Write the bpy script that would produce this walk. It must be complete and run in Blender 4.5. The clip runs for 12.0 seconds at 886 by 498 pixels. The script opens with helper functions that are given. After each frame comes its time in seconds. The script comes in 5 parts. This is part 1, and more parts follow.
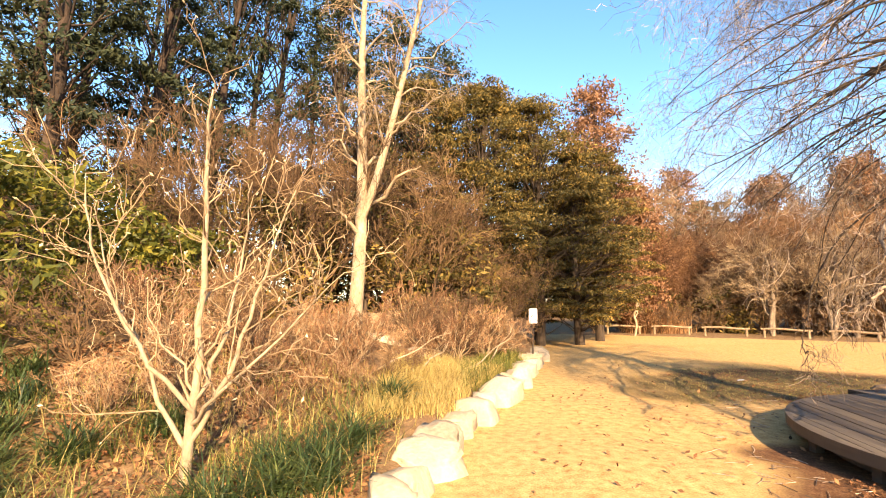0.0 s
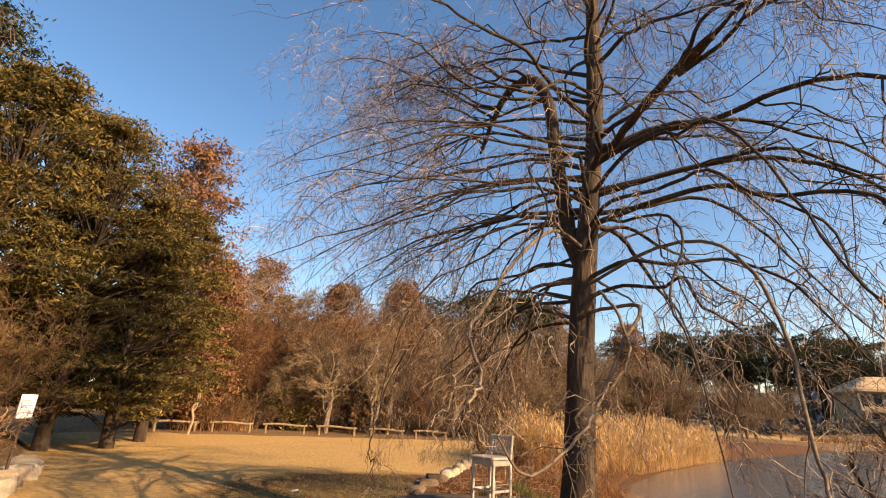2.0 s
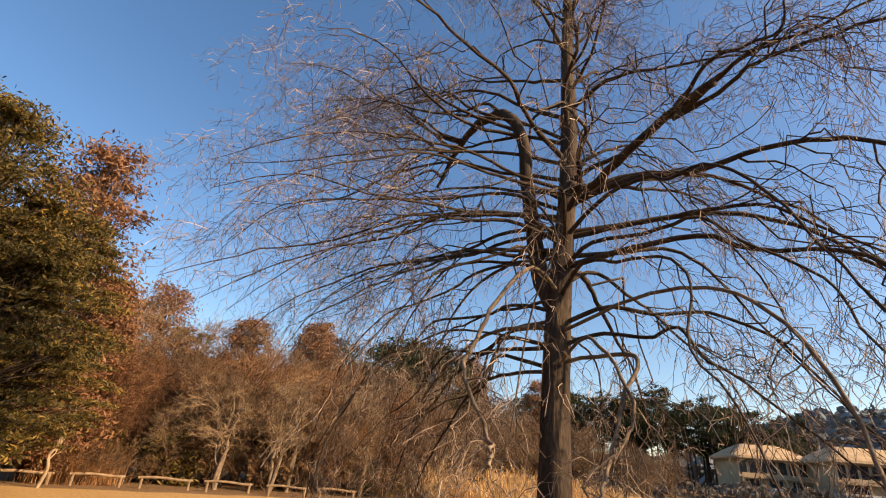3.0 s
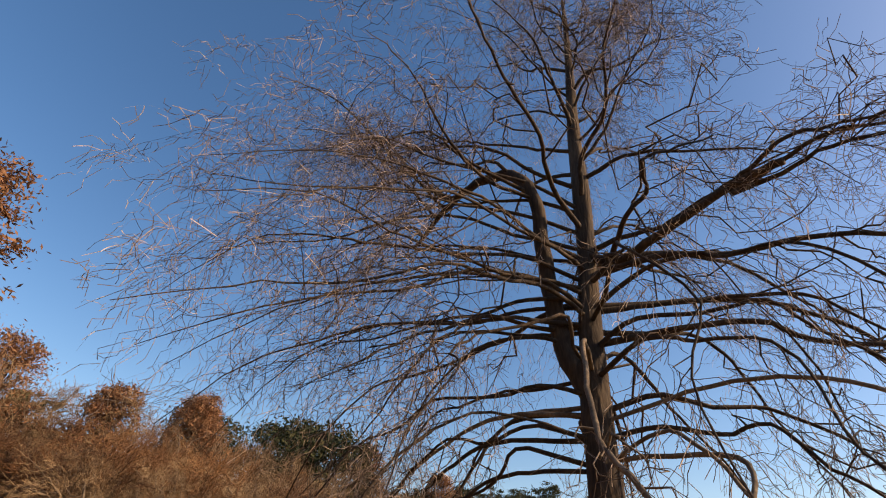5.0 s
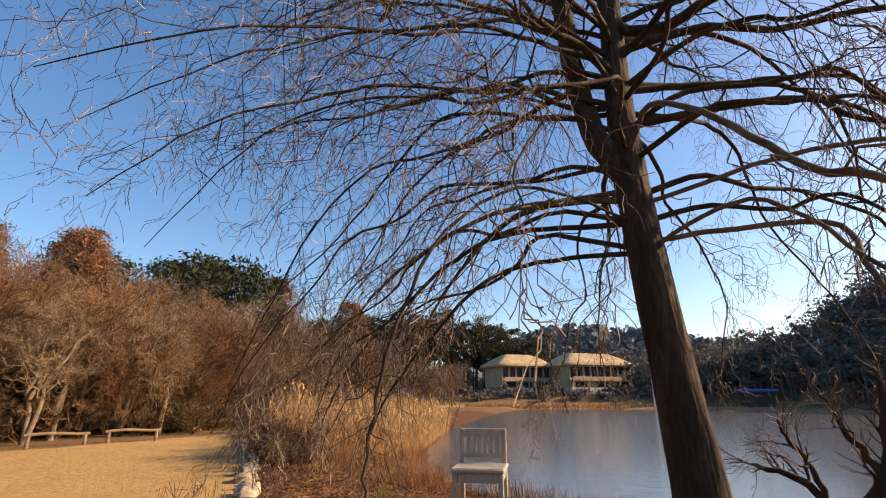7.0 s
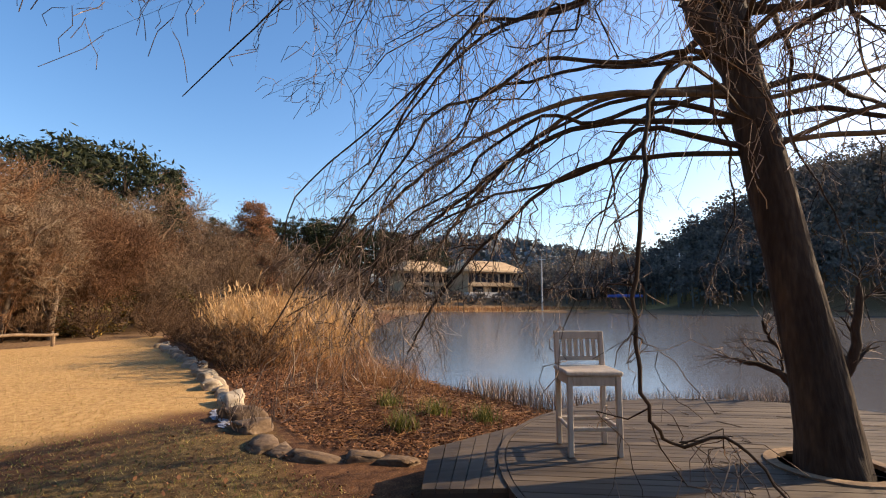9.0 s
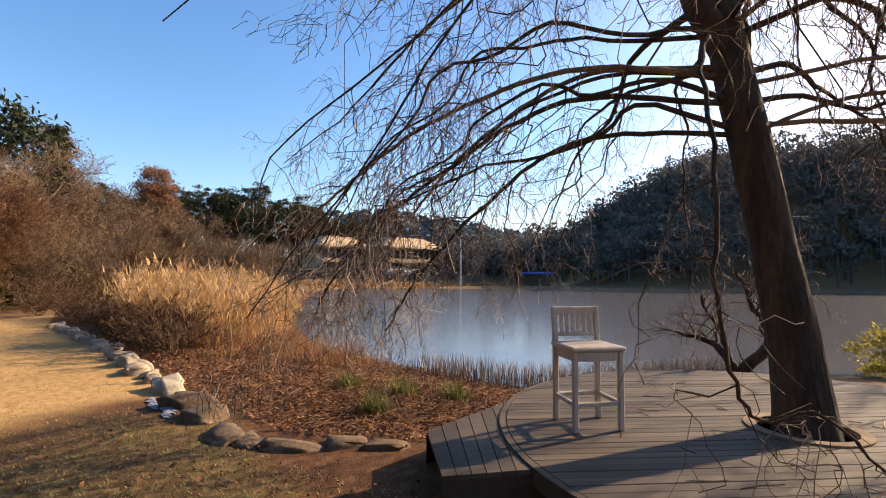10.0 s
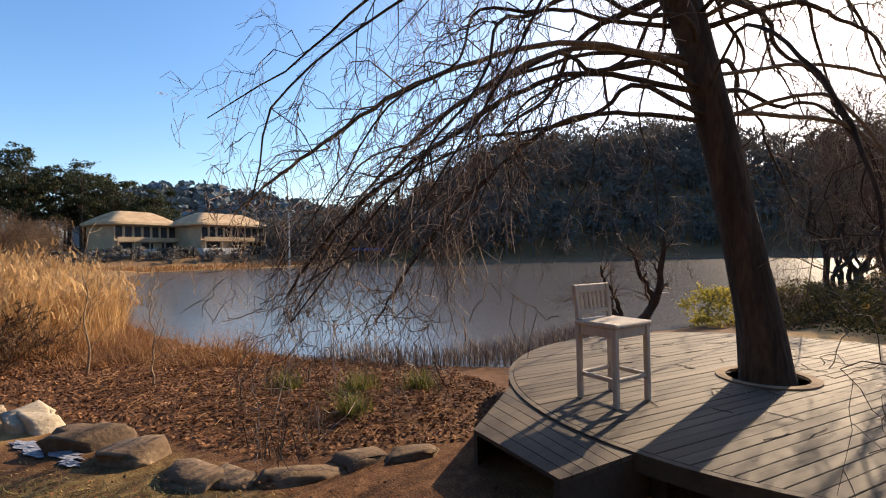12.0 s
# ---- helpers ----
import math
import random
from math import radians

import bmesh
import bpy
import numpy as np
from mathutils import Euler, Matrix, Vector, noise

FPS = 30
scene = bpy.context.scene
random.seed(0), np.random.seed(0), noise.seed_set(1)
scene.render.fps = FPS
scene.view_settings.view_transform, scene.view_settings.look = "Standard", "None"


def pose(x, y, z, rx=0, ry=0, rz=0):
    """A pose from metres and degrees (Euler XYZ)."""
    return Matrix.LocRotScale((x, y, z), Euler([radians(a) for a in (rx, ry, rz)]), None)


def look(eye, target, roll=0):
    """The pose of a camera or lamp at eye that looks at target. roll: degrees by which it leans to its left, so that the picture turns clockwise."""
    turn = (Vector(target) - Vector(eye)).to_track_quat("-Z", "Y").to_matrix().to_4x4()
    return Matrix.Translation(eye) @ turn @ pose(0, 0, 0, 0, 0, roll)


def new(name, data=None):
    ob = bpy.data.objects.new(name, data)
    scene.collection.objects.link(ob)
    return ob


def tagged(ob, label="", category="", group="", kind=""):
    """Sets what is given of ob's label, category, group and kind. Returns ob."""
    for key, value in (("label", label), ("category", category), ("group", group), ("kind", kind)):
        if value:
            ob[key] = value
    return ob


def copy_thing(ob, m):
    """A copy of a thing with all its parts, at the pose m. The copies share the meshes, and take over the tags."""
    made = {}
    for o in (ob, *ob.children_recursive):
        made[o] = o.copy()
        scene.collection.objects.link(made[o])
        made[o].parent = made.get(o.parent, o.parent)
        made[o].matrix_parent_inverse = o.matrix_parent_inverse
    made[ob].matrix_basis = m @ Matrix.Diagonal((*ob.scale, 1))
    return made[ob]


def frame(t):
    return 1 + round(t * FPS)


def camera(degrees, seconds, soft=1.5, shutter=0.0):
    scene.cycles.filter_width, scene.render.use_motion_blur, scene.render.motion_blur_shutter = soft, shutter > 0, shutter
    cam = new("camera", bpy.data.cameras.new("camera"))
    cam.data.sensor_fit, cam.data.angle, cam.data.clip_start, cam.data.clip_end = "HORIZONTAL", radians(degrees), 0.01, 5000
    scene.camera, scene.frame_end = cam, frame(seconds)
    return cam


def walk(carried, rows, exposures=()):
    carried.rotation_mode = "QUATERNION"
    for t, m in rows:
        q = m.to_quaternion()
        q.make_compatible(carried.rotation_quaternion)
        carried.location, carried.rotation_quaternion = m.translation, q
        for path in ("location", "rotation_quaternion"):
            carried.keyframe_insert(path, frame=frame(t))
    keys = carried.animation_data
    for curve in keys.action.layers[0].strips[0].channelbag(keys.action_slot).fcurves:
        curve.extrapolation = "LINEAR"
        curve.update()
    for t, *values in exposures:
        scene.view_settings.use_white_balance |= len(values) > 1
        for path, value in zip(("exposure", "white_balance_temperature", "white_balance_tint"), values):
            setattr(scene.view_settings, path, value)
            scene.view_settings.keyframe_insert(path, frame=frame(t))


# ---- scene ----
cam = camera(85.3, 12.0, 1.1)
PATH = [
    (0, (2.332, 1.707, 1.646), (2.439, 3.692, 1.862), 0.3),
    (0.5, (2.759, 1.989, 1.6), (3.561, 3.805, 1.846), -1.1),
    (1, (2.949, 2.422, 1.574), (4.15, 3.978, 1.945), -0.9),
    (1.5, (3.074, 2.877, 1.631), (4.42, 4.266, 2.14), 1.7),
    (2, (3.25, 3.437, 1.648), (4.697, 4.669, 2.271), 3.3),
    (2.5, (3.321, 3.958, 1.633), (4.858, 5.03, 2.332), 3.8),
    (3, (3.58, 4.491, 1.646), (5.148, 5.412, 2.478), 5.0),
    (3.5, (3.669, 4.908, 1.792), (5.213, 5.703, 2.783), 4.7),
    (5.5, (4.227, 6.801, 1.786), (5.835, 7.224, 2.897), 5.0),
    (6, (4.484, 7.147, 1.681), (6.214, 7.448, 2.638), 3.3),
    (6.5, (4.858, 7.451, 1.597), (6.693, 7.656, 2.365), 0.7),
    (7, (5.118, 7.869, 1.576), (7.025, 8.001, 2.163), -0.1),
    (7.5, (5.331, 8.359, 1.522), (7.283, 8.395, 1.958), -0.3),
    (9.5, (6.077, 10.057, 1.564), (8.021, 9.616, 1.729), 0.4),
    (10, (6.328, 10.351, 1.539), (8.221, 9.715, 1.656), 0.4),
    (10.5, (6.664, 10.666, 1.607), (8.465, 9.798, 1.657), 0.6),
    (11, (6.967, 10.977, 1.639), (8.652, 9.9, 1.637), -0.1),
    (11.5, (7.32, 11.234, 1.591), (8.901, 10.01, 1.596), -0.3),
    (12, (7.587, 11.621, 1.595), (9.129, 10.347, 1.608), -1.2),
]
walk(cam, [(t, look(eye, target, roll)) for t, eye, target, roll in PATH],
     [(0, 1.93, 8150, 15), (0.5, 1.48, 9050, 18), (1, 1.28, 9400, 20), (1.5, 1.18, 9350, 20), (2, 1.0, 8900, 19), (3, 0.82, 8550, 20), (5.5, 0.46, 7950, 20),
      (6.5, 0.64, 7900, 20), (7, 0.75, 7900, 20), (7.5, 0.74, 7850, 19), (9.5, 0.95, 7300, 18), (10, 1.0, 7300, 18), (11, 0.9, 7150, 17), (12, 0.82, 7100, 16)])

# ---- world, sun, exposure ----
SUN_EL, SUN_AZ = 27.0, 171.0      # degrees; azimuth clockwise from +y
sx, sy = math.sin(radians(SUN_AZ)), math.cos(radians(SUN_AZ))
world = bpy.data.worlds.new("sky")
scene.world = world
world.use_nodes = True
wn = world.node_tree
sky = wn.nodes.new("ShaderNodeTexSky")
sky.sky_type, sky.sun_disc = "NISHITA", False
sky.sun_elevation, sky.sun_rotation = radians(SUN_EL), radians(SUN_AZ)
sky.air_density, sky.dust_density, sky.ozone_density = 1.0, 1.0, 3.0
tone = wn.nodes.new("ShaderNodeHueSaturation")
tone.inputs["Saturation"].default_value = 1.24
wn.links.new(sky.outputs[0], tone.inputs["Color"])
wn.links.new(tone.outputs[0], wn.nodes["Background"].inputs[0])
wn.nodes["Background"].inputs[1].default_value = 0.145
sun = new("sun", bpy.data.lights.new("sun", "SUN"))
sun.data.energy, sun.data.angle, sun.data.color = 5.0, radians(0.5), (1.0, 0.83, 0.6)
ce = math.cos(radians(SUN_EL))
sun.matrix_world = look((0, 0, 30), (-sx * ce, -sy * ce, 30 - math.sin(radians(SUN_EL))))


# ---- materials ----
def material(name, colours, scale=4.0, rough=0.85, bump=0.3, fine=40.0, stretch=(1, 1, 1), metal=0.0, per_object=0.0, island=0.0, spec=0.3, thin=0.0):
    """Two scales of noise mix the given colours; a fine noise gives relief."""
    m = bpy.data.materials.new(name)
    m.use_nodes = True
    n, l = m.node_tree.nodes, m.node_tree.links
    b = n["Principled BSDF"]
    b.inputs["Roughness"].default_value, b.inputs["Metallic"].default_value = rough, metal
    b.inputs["Specular IOR Level"].default_value = spec
    co = n.new("ShaderNodeTexCoord")
    mp = n.new("ShaderNodeMapping")
    mp.inputs["Scale"].default_value = stretch
    l.new(co.outputs["Object"], mp.inputs["Vector"])
    big, small = n.new("ShaderNodeTexNoise"), n.new("ShaderNodeTexNoise")
    for tex, s, d in ((big, scale, 4), (small, fine, 3)):
        tex.inputs["Scale"].default_value, tex.inputs["Detail"].default_value = s, d
        l.new(mp.outputs[0], tex.inputs["Vector"])
    add = n.new("ShaderNodeMath")
    add.operation = "MULTIPLY_ADD"
    l.new(small.outputs["Fac"], add.inputs[0])
    add.inputs[1].default_value = 0.6
    l.new(big.outputs["Fac"], add.inputs[2])
    fac = add.outputs[0]
    lo, hi = 0.45, 1.15
    for amount, node, out in ((per_object, "ShaderNodeObjectInfo", "Random"), (island, "ShaderNodeNewGeometry", "Random Per Island")):
        if amount:
            info, mad = n.new(node), n.new("ShaderNodeMath")
            mad.operation = "MULTIPLY_ADD"
            l.new(info.outputs[out], mad.inputs[0])
            mad.inputs[1].default_value = amount
            l.new(fac, mad.inputs[2])
            fac = mad.outputs[0]
            lo, hi = lo + 0.2 * amount, hi + 0.8 * amount
    mr = n.new("ShaderNodeMapRange")
    mr.inputs[1].default_value, mr.inputs[2].default_value = lo, hi
    l.new(fac, mr.inputs[0])
    ramp = n.new("ShaderNodeValToRGB")
    while len(ramp.color_ramp.elements) < len(colours):
        ramp.color_ramp.elements.new(0.5)
    for i, c in enumerate(colours):
        e = ramp.color_ramp.elements[i]
        e.position, e.color = i / (len(colours) - 1), (*c, 1)
    l.new(mr.outputs[0], ramp.inputs[0])
    l.new(ramp.outputs[0], b.inputs["Base Color"])
    if bump:
        bp = n.new("ShaderNodeBump")
        bp.inputs["Strength"].default_value, bp.inputs["Distance"].default_value = bump, 0.02
        l.new(add.outputs[0], bp.inputs["Height"])
        l.new(bp.outputs[0], b.inputs["Normal"])
    if thin:
        tl, mx = n.new("ShaderNodeBsdfTranslucent"), n.new("ShaderNodeMixShader")
        l.new(ramp.outputs[0], tl.inputs["Color"])
        mx.inputs[0].default_value = thin
        l.new(b.outputs[0], mx.inputs[1])
        l.new(tl.outputs[0], mx.inputs[2])
        l.new(mx.outputs[0], n["Material Output"].inputs["Surface"])
    return m


BARK = material("bark", [(0.018, 0.012, 0.009), (0.054, 0.037, 0.025), (0.115, 0.079, 0.051)], 6, 0.92, 1.0, 34, (1, 1, 0.18))
# Lighter copy of the bark: pale wood with sunlight painted in.
PALE_LIT_LIMB = material("pale_lit_limb", [(0.07, 0.05, 0.035), (0.17, 0.125, 0.086), (0.33, 0.25, 0.17)], 4, 0.9, 0.5, 30)
# Tones spread from dark to pale to paint shaded and sunlit twigs.
TWIG = material("twig", [(0.035, 0.023, 0.018), (0.17, 0.12, 0.088), (0.62, 0.47, 0.35)], 3, 0.85, 0.0, 20, island=0.9)
# Bark darkened to paint the bank pines' trunks as shaded silhouettes.
SHADED_PINE_BARK = material("shaded_pine_bark", [(0.012, 0.008, 0.006), (0.035, 0.022, 0.015), (0.075, 0.047, 0.03)], 5, 0.92, 0.8, 26, (1, 1, 0.3))
PALE_BARK = material("pale_bark", [(0.11, 0.075, 0.045), (0.28, 0.205, 0.13), (0.44, 0.345, 0.235)], 5, 0.85, 0.7, 30, (1, 1, 0.5))
PALE_TWIG = material("pale_twig", [(0.11, 0.07, 0.04), (0.26, 0.175, 0.1), (0.42, 0.31, 0.19)], 3, 0.85, 0.0, 20, island=0.4)
BUD = material("bud", [(0.35, 0.26, 0.14), (0.6, 0.5, 0.32)], 8, 0.9, 0.0)
RED_TWIG = material("red_twig", [(0.05, 0.022, 0.012), (0.18, 0.085, 0.04), (0.55, 0.34, 0.18)], 0.6, 0.9, 0.0, 8, per_object=0.5, island=0.4)
BROWN_TWIG = material("brown_twig", [(0.036, 0.017, 0.009), (0.115, 0.054, 0.024), (0.28, 0.145, 0.062)], 0.35, 0.9, 0.0, 8, per_object=0.9, island=0.4)
GREY_TWIG = material("grey_twig", [(0.06, 0.037, 0.024), (0.15, 0.098, 0.058), (0.29, 0.195, 0.11)], 0.6, 0.9, 0.0, 8, per_object=0.6, island=0.4)
EVERGREEN = material("evergreen_leaf", [(0.022, 0.026, 0.01), (0.092, 0.072, 0.02), (0.4, 0.25, 0.062)], 0.35, 0.75, 0.0, 3, island=0.6, thin=0.3)
PINE = material("pine_needles", [(0.012, 0.02, 0.011), (0.03, 0.04, 0.017), (0.075, 0.075, 0.026)], 0.4, 0.75, 0.0, 3, island=0.6, thin=0.2)
RUST = material("rust_needles", [(0.09, 0.042, 0.022), (0.22, 0.106, 0.054), (0.37, 0.2, 0.105)], 0.5, 0.85, 0.0, 3, island=0.6, thin=0.3)
YELLOW_LEAF = material("yellow_green_leaf", [(0.03, 0.045, 0.01), (0.1, 0.105, 0.018), (0.34, 0.28, 0.05)], 2, 0.6, 0.0, 8, island=0.7, thin=0.45)
# Greyed, paled leaves with translucency paint haze onto the woods across the lake.
HAZED_HILL_LEAF = material("hazed_hill_leaf", [(0.075, 0.073, 0.071), (0.115, 0.108, 0.098), (0.165, 0.148, 0.125)], 0.06, 0.9, 0.0, 0.5, island=0.6, thin=0.3)
# Blue-grey foliage colour paints in the haze of distance.
HAZED_FAR_HILL = material("hazed_far_hill", [(0.1, 0.125, 0.14), (0.14, 0.165, 0.175)], 0.03, 1.0, 0.0, 0.2, island=0.5)
REED = material("reed", [(0.3, 0.155, 0.06), (0.52, 0.33, 0.15), (0.68, 0.49, 0.27)], 0.7, 0.85, 0.0, 6, island=0.6, thin=0.35)
DRY_GRASS = material("dry_grass", [(0.2, 0.13, 0.04), (0.42, 0.31, 0.11), (0.58, 0.46, 0.2)], 1.2, 0.85, 0.0, 6, island=0.6, thin=0.35)
GREEN_GRASS = material("green_grass", [(0.028, 0.042, 0.01), (0.11, 0.125, 0.027), (0.38, 0.31, 0.09)], 1.2, 0.6, 0.0, 6, island=0.7, thin=0.35)
GOLD_LEAF = material("gold_leaf", [(0.14, 0.12, 0.02), (0.3, 0.25, 0.04), (0.5, 0.42, 0.1)], 2, 0.6, 0.0, 8, island=0.7, thin=0.5)
STRAP_LEAF = material("strap_leaf", [(0.01, 0.022, 0.008), (0.035, 0.06, 0.018), (0.13, 0.15, 0.045)], 1.2, 0.45, 0.0, 6, island=0.6, thin=0.25)
SEDGE = material("sedge", [(0.1, 0.042, 0.018), (0.28, 0.135, 0.056), (0.5, 0.3, 0.15)], 1.0, 0.85, 0.0, 6, island=0.7, thin=0.3)
LITTER = material("leaf_litter", [(0.05, 0.02, 0.009), (0.16, 0.066, 0.027), (0.36, 0.18, 0.08)], 1.0, 0.85, 0.0, 6, island=0.8)
BANK_TWIG = material("bank_twig", [(0.032, 0.018, 0.011), (0.1, 0.056, 0.028), (0.25, 0.145, 0.066)], 0.6, 0.9, 0.0, 8, per_object=0.5, island=0.4)
# Brown stone, its colour lowered further to paint in shade.
SHADED_BROWN_STONE = material("shaded_brown_stone", [(0.06, 0.037, 0.022), (0.15, 0.098, 0.058), (0.32, 0.23, 0.145)], 3, 0.9, 0.8, 22, per_object=0.4)
STONE = material("stone", [(0.2, 0.15, 0.1), (0.35, 0.285, 0.2), (0.48, 0.41, 0.3)], 3, 0.9, 0.8, 22, per_object=0.5)
DECK = material("deck_wood", [(0.036, 0.025, 0.017), (0.076, 0.056, 0.039), (0.135, 0.103, 0.071)], 3, 0.75, 0.5, 14, (1, 0.06, 1), per_object=0.5, spec=0.3)
DARK_WOOD = material("dark_wood", [(0.04, 0.03, 0.022), (0.08, 0.06, 0.045)], 3, 0.85, 0.4, 20)
WHITE_WOOD = material("white_wood", [(0.34, 0.285, 0.23), (0.48, 0.415, 0.34), (0.57, 0.51, 0.43)], 5, 0.6, 0.25, 40, (1, 1, 0.3))
LOG = material("weathered_log", [(0.1, 0.065, 0.04), (0.22, 0.15, 0.09), (0.32, 0.23, 0.14)], 4, 0.9, 0.5, 25)
SIGN_WHITE = material("sign_white", [(0.7, 0.68, 0.66), (0.8, 0.79, 0.77)], 4, 0.5, 0.0)
SIGN_INK = material("sign_ink", [(0.25, 0.2, 0.22), (0.35, 0.3, 0.32)], 4, 0.6, 0.0)
THATCH = material("tan_roof", [(0.26, 0.17, 0.095), (0.41, 0.29, 0.17), (0.5, 0.375, 0.24)], 0.8, 0.9, 0.4, 10, (1, 1, 3))
PLASTER = material("plaster", [(0.3, 0.21, 0.13), (0.48, 0.35, 0.22)], 0.8, 0.85, 0.2, 10)
GLASS_DARK = material("dark_glass", [(0.02, 0.02, 0.022), (0.04, 0.04, 0.045)], 1, 0.15, 0.0, spec=0.6)
BLUE_ROOF = material("blue_roof", [(0.03, 0.08, 0.3), (0.05, 0.12, 0.42)], 1, 0.5, 0.1)
CONCRETE = material("pale_concrete", [(0.4, 0.38, 0.35), (0.55, 0.52, 0.48)], 2, 0.85, 0.2)
SNOW = material("snow", [(0.1, 0.1, 0.11), (0.4, 0.42, 0.48)], 9, 0.6, 0.3)

WATER = bpy.data.materials.new("lake_water")
WATER.use_nodes = True
_n, _l = WATER.node_tree.nodes, WATER.node_tree.links
_b = _n["Principled BSDF"]
_b.inputs["Base Color"].default_value = (0.095, 0.09, 0.087, 1)
_b.inputs["Roughness"].default_value = 0.17
_t, _bp, _c, _m = (_n.new("ShaderNode" + k) for k in ("TexNoise", "Bump", "TexCoord", "Mapping"))
_m.inputs["Scale"].default_value = (1.6, 0.8, 1)
_t.inputs["Scale"].default_value, _t.inputs["Detail"].default_value = 2.2, 5
_bp.inputs["Strength"].default_value, _bp.inputs["Distance"].default_value = 0.2, 0.03
_l.new(_c.outputs["Object"], _m.inputs[0])
_l.new(_m.outputs[0], _t.inputs["Vector"])
_l.new(_t.outputs["Fac"], _bp.inputs["Height"])
_l.new(_bp.outputs[0], _b.inputs["Normal"])


def ground_material():
    """Sand, dry lawn, leaf litter and forest floor, mixed by the plan's zones and broken up by noise."""
    m = bpy.data.materials.new("ground")
    m.use_nodes = True
    n, l = m.node_tree.nodes, m.node_tree.links
    b = n["Principled BSDF"]
    b.inputs["Roughness"].default_value, b.inputs["Specular IOR Level"].default_value = 0.95, 0.15
    co, at = n.new("ShaderNodeTexCoord"), n.new("ShaderNodeAttribute")
    at.attribute_name = "zone"
    sep = n.new("ShaderNodeSeparateColor")
    l.new(at.outputs["Color"], sep.inputs[0])

    def tex(scale, detail=4):
        t = n.new("ShaderNodeTexNoise")
        t.inputs["Scale"].default_value, t.inputs["Detail"].default_value = scale, detail
        l.new(co.outputs["Object"], t.inputs["Vector"])
        return t.outputs["Fac"]

    mid, fine, grain = tex(1.1, 5), tex(9, 4), tex(60, 3)

    def ramp(fac, cs, lo=0.3, hi=0.7):
        r = n.new("ShaderNodeValToRGB")
        while len(r.color_ramp.elements) < len(cs):
            r.color_ramp.elements.new(0.5)
        for i, c in enumerate(cs):
            e = r.color_ramp.elements[i]
            e.position, e.color = lo + (hi - lo) * i / (len(cs) - 1), (*c, 1)
        l.new(fac, r.inputs[0])
        return r.outputs[0]

    def maths(op, a, c):
        q = n.new("ShaderNodeMath")
        q.operation = op
        for i, v in enumerate((a, c)):
            if isinstance(v, (int, float)):
                q.inputs[i].default_value = v
            else:
                l.new(v, q.inputs[i])
        return q.outputs[0]

    mixed = maths("ADD", maths("MULTIPLY", mid, 0.5), maths("MULTIPLY", fine, 0.5))
    mixed2 = maths("ADD", maths("MULTIPLY", fine, 0.5), maths("MULTIPLY", grain, 0.5))
    floor = ramp(mixed2, [(0.06, 0.035, 0.018), (0.17, 0.1, 0.05), (0.3, 0.19, 0.1)])
    sand = ramp(mixed, [(0.3, 0.185, 0.085), (0.43, 0.285, 0.145), (0.54, 0.38, 0.21)])
    lawn = ramp(mixed2, [(0.25, 0.14, 0.05), (0.41, 0.25, 0.1), (0.53, 0.35, 0.155)], 0.35, 0.65)
    litter = ramp(mixed2, [(0.035, 0.016, 0.008), (0.105, 0.048, 0.022), (0.22, 0.115, 0.055)])
    # Dark moss tones also carry painted shade from the tree crown.
    shaded_moss = ramp(mixed2, [(0.045, 0.029, 0.012), (0.12, 0.08, 0.031), (0.23, 0.155, 0.066)], 0.35, 0.65)
    last = floor
    for chan, c in (("Red", sand), ("Green", lawn), ("Blue", litter), ("Alpha", shaded_moss)):
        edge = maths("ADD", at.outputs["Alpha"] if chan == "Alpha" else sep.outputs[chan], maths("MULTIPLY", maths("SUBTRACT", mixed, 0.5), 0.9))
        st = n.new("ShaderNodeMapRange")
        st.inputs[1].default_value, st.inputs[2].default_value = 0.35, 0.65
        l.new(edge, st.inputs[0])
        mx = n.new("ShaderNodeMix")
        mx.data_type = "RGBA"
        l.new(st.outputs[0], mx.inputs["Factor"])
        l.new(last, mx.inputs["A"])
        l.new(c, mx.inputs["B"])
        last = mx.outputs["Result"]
    l.new(last, b.inputs["Base Color"])
    bp = n.new("ShaderNodeBump")
    bp.inputs["Strength"].default_value, bp.inputs["Distance"].default_value = 0.5, 0.03
    l.new(mixed2, bp.inputs["Height"])
    l.new(bp.outputs[0], b.inputs["Normal"])
    return m


GROUND = ground_material()

# ---- mesh tools ----
rng = np.random.default_rng(7)


def mesh_object(name, v, f, mat, parent=None, smooth=False, label=""):
    me = bpy.data.meshes.new(name)
    me.from_pydata(np.asarray(v, float).tolist(), [], f if isinstance(f, list) else f.tolist())
    me.materials.append(mat)
    if smooth:
        me.shade_smooth()
    ob = new(name, me)
    if parent:
        ob.parent = parent
    if label:
        ob["label"] = label
    return ob


def part(name, bm, mat, parent, label=""):
    me = bpy.data.meshes.new(name)
    bm.to_mesh(me)
    bm.free()
    me.materials.append(mat)
    ob = new(name, me)
    ob.parent = parent
    if label:
        ob["label"] = label
    return ob


def thing(name, at, label, category, group="", kind=""):
    ob = new(name)
    ob.location = at
    ob.empty_display_size = 0.2
    return tagged(ob, label, category, group, kind)


def box(bm, lo, hi, bevel=0.0):
    d = bmesh.ops.create_cube(bm, size=1.0)
    for v in d["verts"]:
        v.co = Vector([lo[i] + (v.co[i] + 0.5) * (hi[i] - lo[i]) for i in range(3)])
    if bevel:
        es = {e for v in d["verts"] for e in v.link_edges}
        bmesh.ops.bevel(bm, geom=list(es), offset=bevel, segments=1, affect="EDGES")
    return bm


